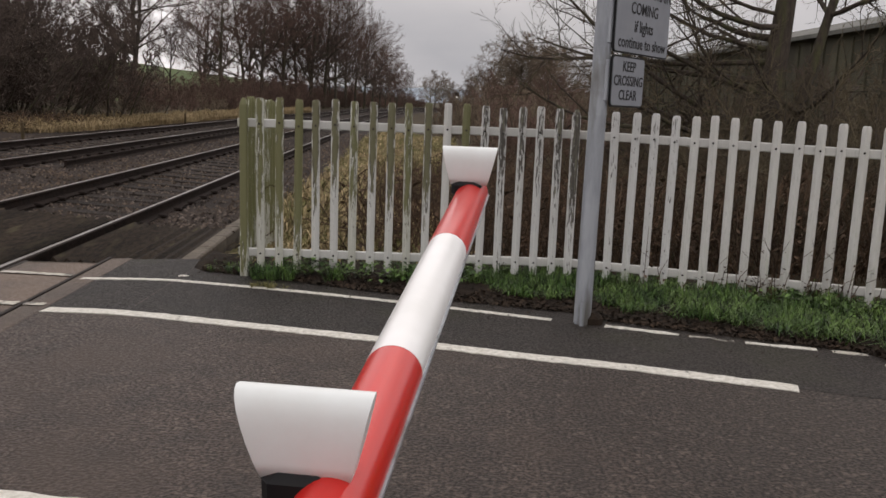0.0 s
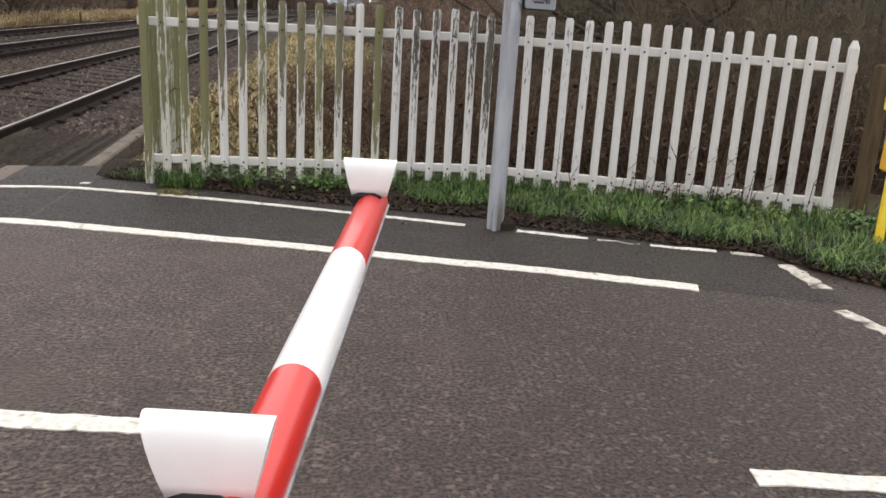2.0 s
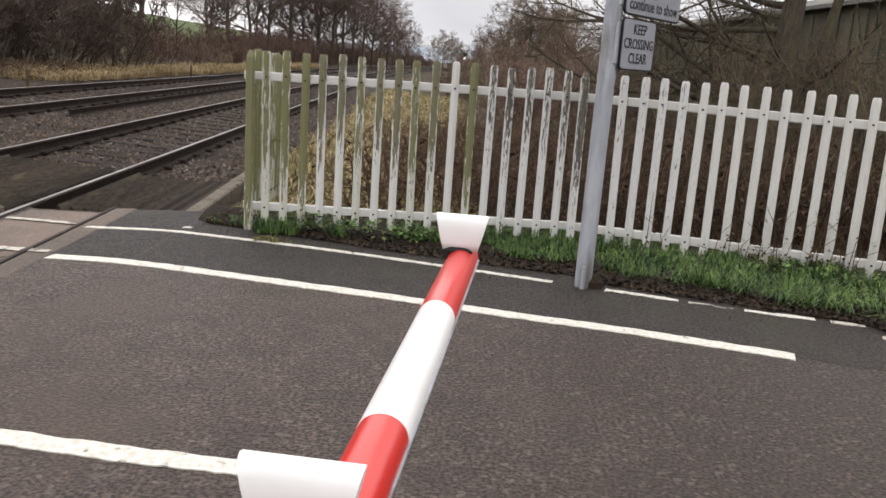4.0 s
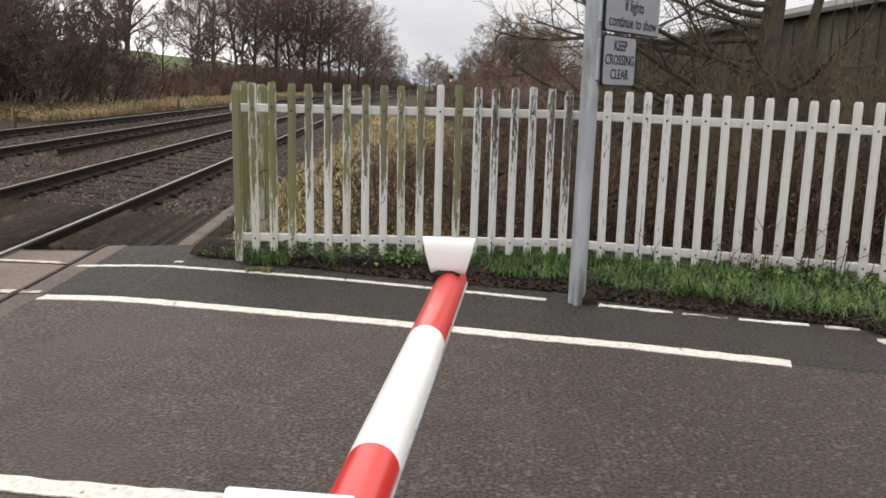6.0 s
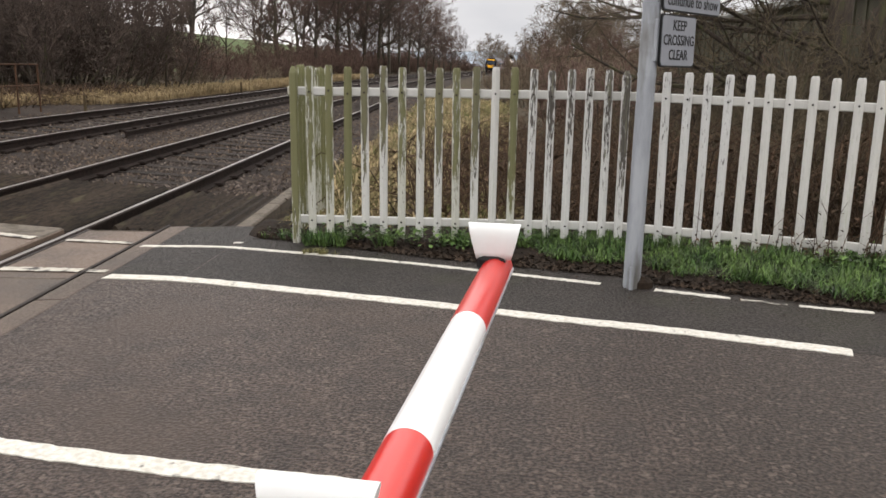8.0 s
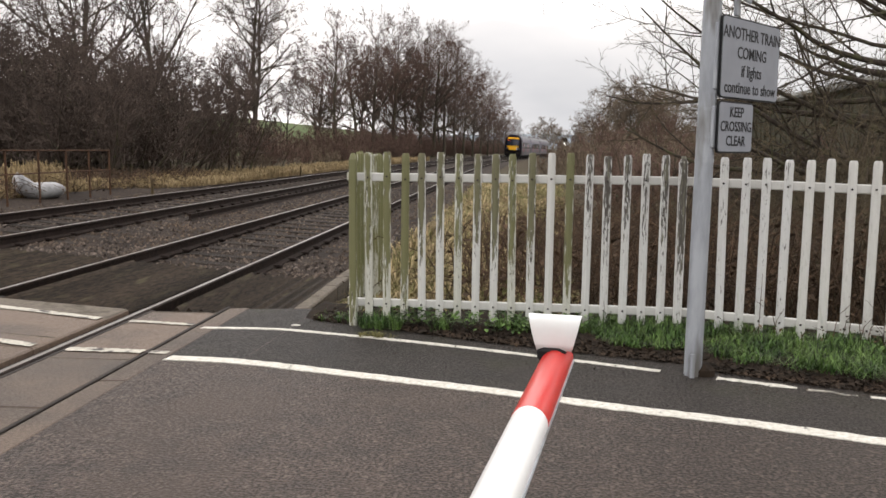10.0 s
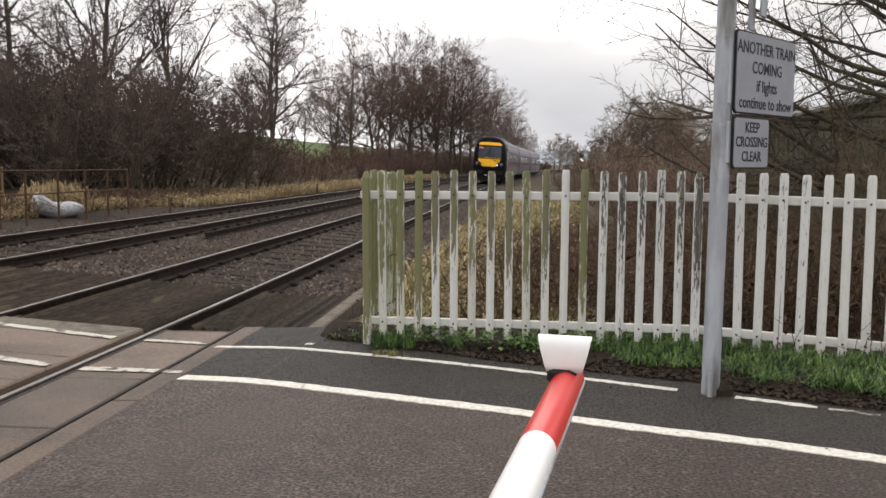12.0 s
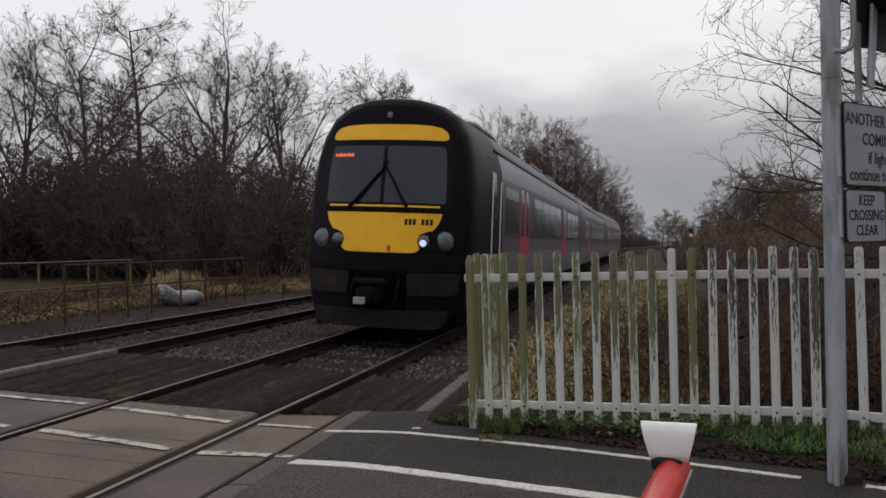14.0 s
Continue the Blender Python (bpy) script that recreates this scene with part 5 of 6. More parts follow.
def train_front(t):
    q = 14.0 - t
    return 12.0 + 26.15 * q + 1.05 * q * q


def car_pose(v_nose):
    pts = []
    for w in (3.9, 19.5):
        v = v_nose + w
        x, y = xy(TRACK_NEAR + bend(v), v)
        pts.append(Vector((x, y, rail_z(TRACK_NEAR))))
    fwd = (pts[0] - pts[1]).normalized()
    origin = pts[0] + fwd * 3.9
    right = fwd.cross(Vector((0, 0, 1))).normalized()
    right = (right + Vector((0, 0, CANT))).normalized()
    up = right.cross(fwd)
    m = Matrix((right, fwd, up)).transposed().to_4x4()
    m.translation = origin
    return m


# ---- trees ----
def grow(limbs, twigs, rnd, p, d, length, r, level, spec):
    """One branch and all that grows on it."""
    n = 5 if level == 0 else 4 if level == 1 else 3 if level == 2 else 2
    if "segs" in spec:
        n = spec["segs"][level]
    pts, radii = [p.copy()], [r]
    q, dd = p.copy(), d.copy()
    for i in range(n):
        w = spec["wander"] * (0.45 if level == 0 else 1.0)
        dd = (dd + Vector((rnd.uniform(-w, w), rnd.uniform(-w, w), rnd.uniform(-w, w) + spec["lift"] * (0 if level == 0 else 1)))).normalized()
        q = q + dd * (length / n)
        pts.append(q.copy())
        radii.append(max(spec["fine"], r * (1 - 0.80 * (i + 1) / n)))
    sides = 7 if level == 0 else 5 if level == 1 else 3
    (limbs if level <= spec["limb_levels"] else twigs).tube([tuple(a) for a in pts], radii, sides, cap=False)
    if level >= spec["levels"]:
        return
    count = spec["counts"][level]
    for k in range(count):
        f = (spec["from"][level] + (1 - spec["from"][level]) * (k + rnd.random()) / count)
        i = min(n - 1, int(f * n))
        a = pts[i].lerp(pts[i + 1], f * n - i)
        axis = (pts[i + 1] - pts[i]).normalized()
        side = axis.orthogonal().normalized()
        side = Matrix.Rotation(k * 2.4 + rnd.uniform(-0.7, 0.7), 3, axis) @ side
        ang = radians(rnd.uniform(*spec["angle"][level]))
        nd = (axis * math.cos(ang) + side * math.sin(ang)).normalized()
        ln = length * spec["ratio"][level] * rnd.uniform(0.65, 1.15) * (1.15 - 0.65 * f if level == 0 else 1.1 - 0.4 * f)
        rr = max(spec["fine"], min(radii[i] * 0.62, ln * 0.016))
        grow(limbs, twigs, rnd, a, nd, ln, rr, level + 1, spec)


ALDER = dict(levels=4, counts=(26, 9, 7, 4), ratio=(0.44, 0.46, 0.50, 0.55), angle=((58, 88), (30, 62), (25, 58), (20, 55)), wander=0.14, lift=0.045, fine=0.0075, limb_levels=1, segs=(7, 5, 3, 2, 1))
ALDER["from"] = (0.24, 0.2, 0.15, 0.1)
SPREADING = dict(levels=4, counts=(13, 9, 8, 5), ratio=(0.66, 0.52, 0.48, 0.5), angle=((30, 64), (28, 60), (25, 60), (20, 55)), wander=0.17, lift=0.045, fine=0.0072, limb_levels=1, segs=(6, 5, 4, 2, 1))
SPREADING["from"] = (0.26, 0.22, 0.15, 0.1)
FAR_ROW = dict(levels=4, counts=(18, 8, 7, 4), ratio=(0.54, 0.50, 0.52, 0.6), angle=((38, 75), (30, 60), (25, 58), (20, 55)), wander=0.15, lift=0.06, fine=0.0115, limb_levels=1, segs=(6, 4, 3, 1, 1))
FAR_ROW["from"] = (0.18, 0.15, 0.15, 0.1)
SHRUB = dict(levels=3, counts=(8, 6, 6), ratio=(0.50, 0.5, 0.5), angle=((20, 52), (25, 60), (25, 60)), wander=0.18, lift=0.08, fine=0.007, limb_levels=0, segs=(4, 3, 2, 1))
SHRUB["from"] = (0.1, 0.1, 0.1)


SHRUB_FAR = dict(SHRUB, counts=(7, 5, 3), segs=(3, 2, 1, 1))
SHRUB_FAR["from"] = (0.05, 0.1, 0.1)


def tree(label, seed, height, radius, spec, twig_mat, bark=None, stems=1, lean=0.06):
    rnd = random.Random(seed)
    t = thing("tree", label, "tree", "bare trees")
    limbs, twigs = Build(), Build()
    for s in range(stems):
        d = Vector((rnd.uniform(-lean, lean), rnd.uniform(-lean, lean), 1)).normalized()
        grow(limbs, twigs, rnd, Vector((rnd.uniform(-0.1, 0.1) * (stems > 1) * 3, rnd.uniform(-0.1, 0.1) * (stems > 1) * 3, -0.2)), d, height * rnd.uniform(0.85, 1.0), radius, 0, spec)
    part("trunk", limbs.mesh("trunk", bark or BARK), None, t, "dark grey-brown trunk and limbs")
    part("crown", twigs.mesh("crown", twig_mat), None, t, "bare winter twigs")
    return t


def place(t, u, v, scale=1.0, turn=0.0, z=None):
    x, y = xy(u, v)
    zz = max(ground_z(u, v), field_z(u, v)) if z is None else z
    return Matrix.Translation((x, y, zz - 0.05)) @ Matrix.Rotation(turn, 4, "Z") @ Matrix.Scale(scale, 4)


def copy_scaled(t, m):
    c = copy_thing(t, m)
    c.matrix_basis = m
    return c


def trees():
    rnd = random.Random(11)
    a1 = tree("tall bare alder beside the railway", 21, 14.0, 0.20, ALDER, TWIG)
    a2 = tree("tall bare alder with two stems beside the railway", 22, 14.0, 0.19, dict(ALDER, counts=(22, 9, 8, 4), ratio=(0.46, 0.50, 0.50, 0.55), angle=((42, 76), (30, 60), (25, 58), (20, 55))), TWIG, stems=2, lean=0.12)
    s1 = tree("bare spreading tree beyond the railway", 23, 12.0, 0.23, SPREADING, TWIG)
    s2 = tree("bare spreading tree beyond the railway", 24, 12.0, 0.20, SPREADING, TWIG)
    r1 = tree("bare tree with reddish twigs in the lineside row", 25, 14.0, 0.24, FAR_ROW, RED_TWIG)
    r2 = tree("bare tree with dark twigs in the lineside row", 28, 14.0, 0.24, FAR_ROW, TWIG)
    f1 = tree("pale bare tree in the distance", 26, 10.0, 0.14, dict(FAR_ROW, fine=0.014, ratio=(0.55, 0.5, 0.5, 0.55), counts=(17, 8, 6, 4)), PALE_TWIG)
    full = {a1: 14.0, a2: 13.2, s1: 13.0, s2: 13.0, r1: 14.8, r2: 14.8, f1: 10.6}
    # (tree, across, along, height)
    spots = [(s2, -28.6, 34.0, 11.6), (s1, -25.3, 34.5, 11.2), (a1, -25.9, 40.0, 14.6), (s1, -23.2, 44.0, 13.4), (s2, -20.4, 46.0, 13.2),
             (a2, -36.5, 37.0, 12.0), (s1, -27.0, 50.0, 12.0), (a1, -34.0, 48.0, 13.0), (s2, -41.0, 33.0, 11.5),
             (a2, -19.6, 62.0, 14.0), (s2, -17.8, 64.0, 6.5), (s1, -21.8, 66.0, 7.0), (s2, -25.0, 72.0, 8.0),
             (s1, -24.5, 58.0, 8.5), (s2, -29.5, 55.0, 9.0), (s2, -38.0, 52.0, 8.0), (s1, -44.0, 50.0, 10.0), (s1, -27.5, 64.0, 8.0)]
    # the dense row along the curve
    row = [(-20.6, 86.0, 11.5), (-18.2, 83.0, 13.3), (-17.0, 89.0, 14.0), (-15.9, 92.0, 14.4), (-14.4, 97.0, 14.8), (-13.3, 101.0, 14.6), (-12.0, 104.0, 15.9), (-10.7, 107.0, 16.2), (-9.8, 113.0, 15.4),
           (-8.9, 119.0, 14.6), (-8.0, 125.0, 13.6), (-6.9, 131.0, 12.8), (-6.0, 138.0, 11.9), (-5.0, 144.0, 11.0), (-4.2, 151.0, 10.2), (-3.4, 160.0, 9.6), (-2.4, 170.0, 9.2), (-1.0, 182.0, 9.0),
           (-22.5, 93.0, 10.0), (-18.5, 99.0, 12.0), (-15.8, 108.0, 13.5), (-13.4, 116.0, 13.5), (-11.4, 124.0, 12.5)]
    spots += [(r1 if k % 5 in (1, 3, 4) else r2, u, v, h) for k, (u, v, h) in enumerate(row)]
    # across the line, in the distance
    spots += [(r2, 9.6, 112.0, 7.4), (r1, 8.6, 114.0, 6.2), (f1, 15.2, 110.0, 12.0), (f1, 13.2, 118.0, 10.0), (f1, 18.6, 116.0, 11.0)]
    for k in range(13):
        spots.append((f1, 10.5 + 2.1 * k + rnd.uniform(-0.6, 0.6), 104 + rnd.uniform(-8, 12), rnd.uniform(8.5, 11.5)))
    for k in range(10):
        spots.append((f1, bend(230) - 8.0 + 2.0 * k + rnd.uniform(-0.8, 0.8), 232 + rnd.uniform(-6, 14), rnd.uniform(9.5, 12.5) - 0.35 * k))
    used = set()
    for src, u, v, h in spots:
        m = place(src, u, v, h / full[src], rnd.uniform(0, 6.28))
        if src not in used:
            src.matrix_basis = m
            used.add(src)
        else:
            copy_scaled(src, m)


def near_tree():
    """The spreading tree behind the fence: low limbs that reach out over the verge, their twigs turning up."""
    rnd = random.Random(77)
    t = thing("tree", "large bare tree with low spreading limbs behind the fence", "tree", "bare trees")
    limbs, twigs = Build(), Build()
    spec = dict(levels=4, counts=(9, 11, 6, 3), ratio=(0.55, 0.40, 0.48, 0.5), angle=((25, 55), (30, 62), (28, 60), (20, 55)), wander=0.15, lift=0.055, fine=0.0030, limb_levels=2, segs=(8, 9, 5, 3, 2))
    spec["from"] = (0.3, 0.10, 0.12, 0.1)
    trunk = [(0, 0, -0.3), (0.03, 0.0, 0.5), (-0.04, 0.0, 1.2), (0.0, 0.05, 2.2), (0.10, 0.1, 3.4), (0.06, 0.1, 5.2), (0.1, 0.2, 7.5)]
    limbs.tube(trunk, [0.27, 0.20, 0.175, 0.165, 0.13, 0.09, 0.03], 12, cap=False)
    west = Vector((-CU, SU, 0.0))
    # a second stem that leans over the shed side
    lean = [(0.05, 0.05, 0.6), (0.45, 0.2, 1.8), (0.8, 0.3, 3.2), (1.3, 0.4, 5.0), (1.6, 0.4, 6.8)]
    limbs.tube(lean, [0.09, 0.08, 0.065, 0.045, 0.02], 9, cap=False)
    for k in range(34):
        z = 1.25 + 5.2 * (k / 33)
        side = k % 3 == 1
        a = rnd.uniform(-2.8, 2.8) if side else rnd.uniform(-0.65, 0.65)
        d = Matrix.Rotation(a, 3, "Z") @ west
        d = (d + Vector((0, 0, rnd.uniform(-0.05, 0.28) if z < 3.2 else rnd.uniform(0.1, 0.6)))).normalized()
        base = Vector((np.interp(z, [p[2] for p in trunk], [p[0] for p in trunk]), 0.05, z))
        ln = rnd.uniform(2.9, 4.4) if not side else rnd.uniform(1.8, 3.6)
        grow(limbs, twigs, rnd, base, d, ln, (0.055 if z < 3 else 0.045) * rnd.uniform(0.6, 1.15), 1, spec)
    for k in range(9):
        q = lean[1 + k % 3]
        a = rnd.uniform(-3.1, 3.1)
        d = (Matrix.Rotation(a, 3, "Z") @ west + Vector((0, 0, rnd.uniform(0.0, 0.5)))).normalized()
        grow(limbs, twigs, rnd, Vector(q), d, rnd.uniform(1.6, 3.0), 0.04, 1, spec)
    # thin shoots tangled round the foot
    for k in range(90):
        a, q = rnd.uniform(0, 6.28), rnd.uniform(0.1, 2.6)
        d = Vector((rnd.uniform(-0.7, 0.7), rnd.uniform(-0.5, 0.5), 1)).normalized()
        grow(limbs, twigs, rnd, Vector((q * math.cos(a), q * math.sin(a) * 0.7, -0.1)), d, rnd.uniform(1.2, 2.6), 0.013, 2, spec)
    part("trunk", limbs.mesh("trunk", BARK), None, t, "grey-brown mossy trunk and limbs")
    part("crown", twigs.mesh("crown", MOSSY_TWIG), None, t, "fine bare twigs")
    t.matrix_basis = place(t, 5.1, 11.8)


def bush(label, seed, height, width, stems, twig_mat, leaves=0, fine=0.007, spec=None):
    """A thicket: many stems from a wide foot, with leaves where asked."""
    rnd = random.Random(seed)
    t = thing("bush", label, "bush", "lineside thickets")
    limbs, twigs = Build(), Build()
    spec = dict(spec or SHRUB)
    spec["fine"] = fine
    for s in range(stems):
        a, q = rnd.uniform(0, 6.28), math.sqrt(rnd.random()) * width / 2
        p = Vector((q * math.cos(a), q * math.sin(a), -0.1))
        d = (Vector((p.x * 0.25 + rnd.uniform(-0.35, 0.35), p.y * 0.25 + rnd.uniform(-0.35, 0.35), 1))).normalized()
        grow(limbs, twigs, rnd, p, d, height * rnd.uniform(0.55, 1.0) * (1 - 0.35 * (2 * q / width) ** 2), 0.035, 0, spec)
    tagged(part("stem", limbs.mesh("stem", BARK), None, t), kind="stuff")
    part("branch", twigs.mesh("branch", twig_mat), None, t)
    if leaves:
        b = Build()
        for _ in range(leaves):
            a, q = rnd.uniform(0, 6.28), math.sqrt(rnd.random()) * width / 2 * 1.05
            z = height * (rnd.random() ** 0.8) * 0.82 * (1 - 0.35 * (2 * q / width) ** 2)
            leaf(b, rnd, (q * math.cos(a), q * math.sin(a), z), rnd.uniform(0.035, 0.075))
        part("foliage", b.mesh("foliage", LEAF), None, t, "dark withered leaves and ivy")
    return t


def leaf(b, rnd, p, s):
    a, e = rnd.uniform(0, 6.28), rnd.uniform(-0.9, 0.9)
    dx, dy, dz = math.cos(a) * s, math.sin(a) * s, e * s
    sx, sy = -math.sin(a) * s * 0.45, math.cos(a) * s * 0.45
    x, y, z = p
    b.add([(x - dx * 0.5, y - dy * 0.5, z - dz * 0.5), (x + sx, y + sy, z + 0.15 * s), (x + dx * 0.5, y + dy * 0.5, z + dz * 0.5), (x - sx, y - sy, z + 0.15 * s)], [(0, 1, 2), (0, 2, 3)])


def bushes():
    rnd = random.Random(31)
    big = bush("dense dark leafless thicket beyond the railway", 41, 4.8, 5.0, 26, THICKET_TWIG, 6000, 0.0085)
    big2 = bush("dense dark leafless thicket beyond the railway", 42, 4.5, 5.0, 26, THICKET_TWIG, 5200, 0.0085)
    low = bush("brown leafless scrub along the railway", 43, 3.0, 4.0, 22, RED_TWIG, 0, 0.013, SHRUB_FAR)
    fawn = bush("pale brown leafless scrub along the railway", 44, 2.6, 4.0, 22, PALE_TWIG, 0, 0.012, SHRUB_FAR)
    spots = []
    for i in range(9):
        spots.append((big if i % 2 else big2, -13.6 - 2.6 * i + rnd.uniform(-0.4, 0.4), 28.0 + rnd.uniform(-1, 3), rnd.uniform(1.05, 1.2) + 0.06 * min(i, 4) - 0.22 * max(0, min(i - 4, 2))))
    for i in range(8):
        spots.append((big if i % 2 else big2, -14.2 - 2.9 * i, 33.0 + rnd.uniform(-1, 2), 1.2 + 0.13 * min(i, 3) - 0.25 * max(0, min(i - 3, 2)) + rnd.uniform(-0.05, 0.12)))
    # low scrub between the thicket and the row of trees, a green field showing over it
    for i in range(9):
        v = 40 + 5.0 * i + rnd.uniform(-1, 1)
        spots.append((low if i % 3 else fawn, -13.2 - rnd.uniform(0, 1.5) + bend(v), v, rnd.uniform(0.55, 0.8)))
        spots.append((fawn if i % 3 == 1 else low, -16.8 - rnd.uniform(0, 2.0) + bend(v), v + 2, rnd.uniform(0.85, 1.15)))
    for i in range(24):
        v = 78 + 7.5 * i + rnd.uniform(-2, 2)
        spots.append((low, -12.6 - rnd.uniform(0, 1.5) + bend(v), v, rnd.uniform(0.9, 1.2)))
        spots.append((low, -16.0 - rnd.uniform(0, 3.0) + bend(v), v + 3, rnd.uniform(1.3, 1.7)))
    for i in range(22):
        v = 24 + 8.0 * i + rnd.uniform(-2, 2)
        spots.append((fawn if i % 5 else low, max(3.2, 0.03 * v + 2.0) + rnd.uniform(0, 2.5) + bend(v), v, rnd.uniform(0.75, 1.0) * np.interp(v, [20, 60, 200], [0.85, 1.2, 1.6])))
        spots.append((fawn if i % 4 else low, max(6.5, 0.07 * v + 4) + rnd.uniform(0, 5) + bend(v), v + 3, rnd.uniform(0.9, 1.2) * np.interp(v, [20, 60, 200], [0.9, 1.45, 2.1])))
    for i in range(12):
        spots.append((low if i % 3 == 1 else fawn, 9.0 + 1.9 * i, 84 + rnd.uniform(-6, 10), rnd.uniform(1.7, 2.2)))
    for i in range(10):
        spots.append((low if i % 2 else big2, 5.0 + 1.1 * i, 14.5 + rnd.uniform(-1.5, 2.5), rnd.uniform(0.45, 0.7)))
    tangle = bush("tangle of mossy bare shoots behind the fence", 45, 2.4, 2.6, 20, MOSSY_TWIG, 0, 0.0032)
    for u, v, k in ((3.6, 8.6, 0.8), (4.6, 9.4, 1.0), (5.6, 8.8, 0.95), (6.6, 9.8, 1.1), (3.0, 10.2, 0.75), (7.4, 9.0, 1.0), (5.0, 10.6, 1.15), (6.2, 7.6, 0.85)):
        spots.append((tangle, u, v, k))
    used = set()
    for src, u, v, k in spots:
        m = place(src, u, v, k, rnd.uniform(0, 6.28))
        if src not in used:
            src.matrix_basis = m
            used.add(src)
        else:
            copy_scaled(src, m)


# ---- grass and undergrowth ----
def blades(b, rnd, x, y, z, n, h, spread, droop=0.6, w=0.005):
    for _ in range(n):
        a = rnd.uniform(0, 6.28)
        hh = h * rnd.uniform(0.5, 1.1)
        out = spread * rnd.uniform(0.2, 1.0)
        px, py = x + rnd.uniform(-0.3, 0.3) * spread, y + rnd.uniform(-0.3, 0.3) * spread
        cx, cy = math.cos(a), math.sin(a)
        sx, sy = -cy * w, cx * w
        mx, my = px + cx * out * 0.45, py + cy * out * 0.45
        tx, ty = px + cx * out, py + cy * out
        b.add([(px - sx, py - sy, z - 0.02), (px + sx, py + sy, z - 0.02), (mx + sx * 0.8, my + sy * 0.8, z + hh * 0.7), (mx - sx * 0.8, my - sy * 0.8, z + hh * 0.7), (tx, ty, z + hh * (1 - 0.35 * droop))], [(0, 1, 2, 3), (3, 2, 4)])


def fence_y(x):
    return 6.17 if x < 0.89 else 6.17 - (x - 0.89) * 0.3385


def grasses():
    rnd = random.Random(61)
    # soil under the fence
    b = Build()
    pts, n = [], 60
    for i in range(n + 1):
        x = -1.98 + 6.2 * i / n
        lo = edge_y(x) - 0.02
        hi = max(fence_y(x), lo) + 0.6
        for j in range(9):
            y = lo + (hi - lo) * j / 8
            k = smooth01(0, 0.35, (y - lo))
            pts.append((x, y, 0.008 * (j > 0) + 0.035 * k + 0.025 * k * noise.noise((x * 5, y * 5, 1)) - (0.01 if j == 0 else 0)))
    b.add(pts, [(i * 9 + j, (i + 1) * 9 + j, (i + 1) * 9 + j + 1, i * 9 + j + 1) for i in range(n) for j in range(8)], True)
    tagged(part("verge", b, SOIL), "dark soil verge with leaf litter under the fence", "verge", kind="structure")
    b = Build()
    for _ in range(1250):
        x = rnd.uniform(0.35, 3.9)
        e = edge_y(x) + 0.09 * smooth01(2.6, 1.2, x) + 0.05 * noise.noise((x * 3, 2, 5))
        y = e + 0.12 + (fence_y(x) + 0.12 - e - 0.12) * rnd.random() ** 0.9
        k = noise.noise((x * 4.5, y * 4.5, 7))
        if y > fence_y(x) + 0.15 or math.hypot(x - POLE_X, y - POLE_Y) < 0.15 or k < -0.2:
            continue
        long = smooth01(0.9, 2.2, x)
        blades(b, rnd, x, y, 0.03, 14, rnd.uniform(0.05, 0.12) + (0.15 + 0.08 * long) * max(0.0, k), 0.13 + 0.12 * long, 1.9, 0.0034)
    for _ in range(420):
        x = rnd.uniform(0.3, 3.4)
        blades(b, rnd, x, fence_y(x) + rnd.uniform(-0.07, 0.12), 0.03, 9, rnd.uniform(0.10, 0.2), 0.15, 1.3, 0.0034)
    for _ in range(330):
        x = rnd.uniform(-1.45, 0.35)
        y = fence_y(x) + rnd.uniform(-0.2, 0.1)
        if noise.noise((x * 2.6, 4, 0)) < 0.0:
            continue
        blades(b, rnd, x, y, 0.03, 9, rnd.uniform(0.05, 0.15), 0.12, 1.3, 0.0034)
    for _ in range(40):
        x = rnd.uniform(-1.85, -1.3)
        blades(b, rnd, x, 6.3 + rnd.uniform(-0.1, 0.25), 0.0, 7, 0.07, 0.08, 0.9, 0.004)
    # broad-leaved weeds among the grass
    for _ in range(150):
        x = rnd.choice((rnd.gauss(-0.55, 0.28), rnd.gauss(0.05, 0.15), rnd.gauss(2.3, 0.25), rnd.gauss(3.3, 0.3), rnd.gauss(-1.1, 0.1)))
        e = edge_y(x)
        y = rnd.uniform(max(e + 0.12, fence_y(x) - 0.32), max(e + 0.16, fence_y(x) - 0.02))
        for k in range(9):
            leaf(b, rnd, (x + rnd.gauss(0, 0.035), y + rnd.gauss(0, 0.03), 0.05 + rnd.uniform(0, 0.11)), rnd.uniform(0.02, 0.045))
    tagged(part("verge_grass", b.mesh("verge_grass", GREEN_GRASS), None), "lush green grass along the foot of the fence", "grass", kind="stuff")
    b = Build()
    for _ in range(26):
        blades(b, rnd, -1.30 + rnd.gauss(0, 0.05), 5.77 + rnd.gauss(0, 0.02), 0.0, 5, 0.05, 0.07, 0.8, 0.004)
    tagged(part("weed_tuft", b.mesh("weed_tuft", OLIVE_GRASS), None), "small yellow-green weed growing through the tarmac line", "weed", kind="stuff")
    b = Build()
    for _ in range(5200):
        x = rnd.uniform(-1.9, 3.2)
        e = edge_y(x)
        y = e - 0.03 + abs(rnd.gauss(0, 0.16))
        leaf(b, rnd, (x, y, 0.012 + 0.035 * smooth01(0, 0.35, y - e)), rnd.uniform(0.012, 0.035))
    for _ in range(500):
        x = rnd.uniform(-1.9, 3.0)
        leaf(b, rnd, (x, edge_y(x) - abs(rnd.gauss(0, 0.25)), 0.008), rnd.uniform(0.006, 0.016))
    tagged(part("leaf_litter", b.mesh("leaf_litter", LITTER), None), "dark fallen leaves along the tarmac edge", "leaves", kind="stuff")
    # dry grass beside the line, behind the fence
    dry, olive = Build(), Build()
    for _ in range(3000):
        v = 6.9 + 34 * rnd.random() ** 2.0
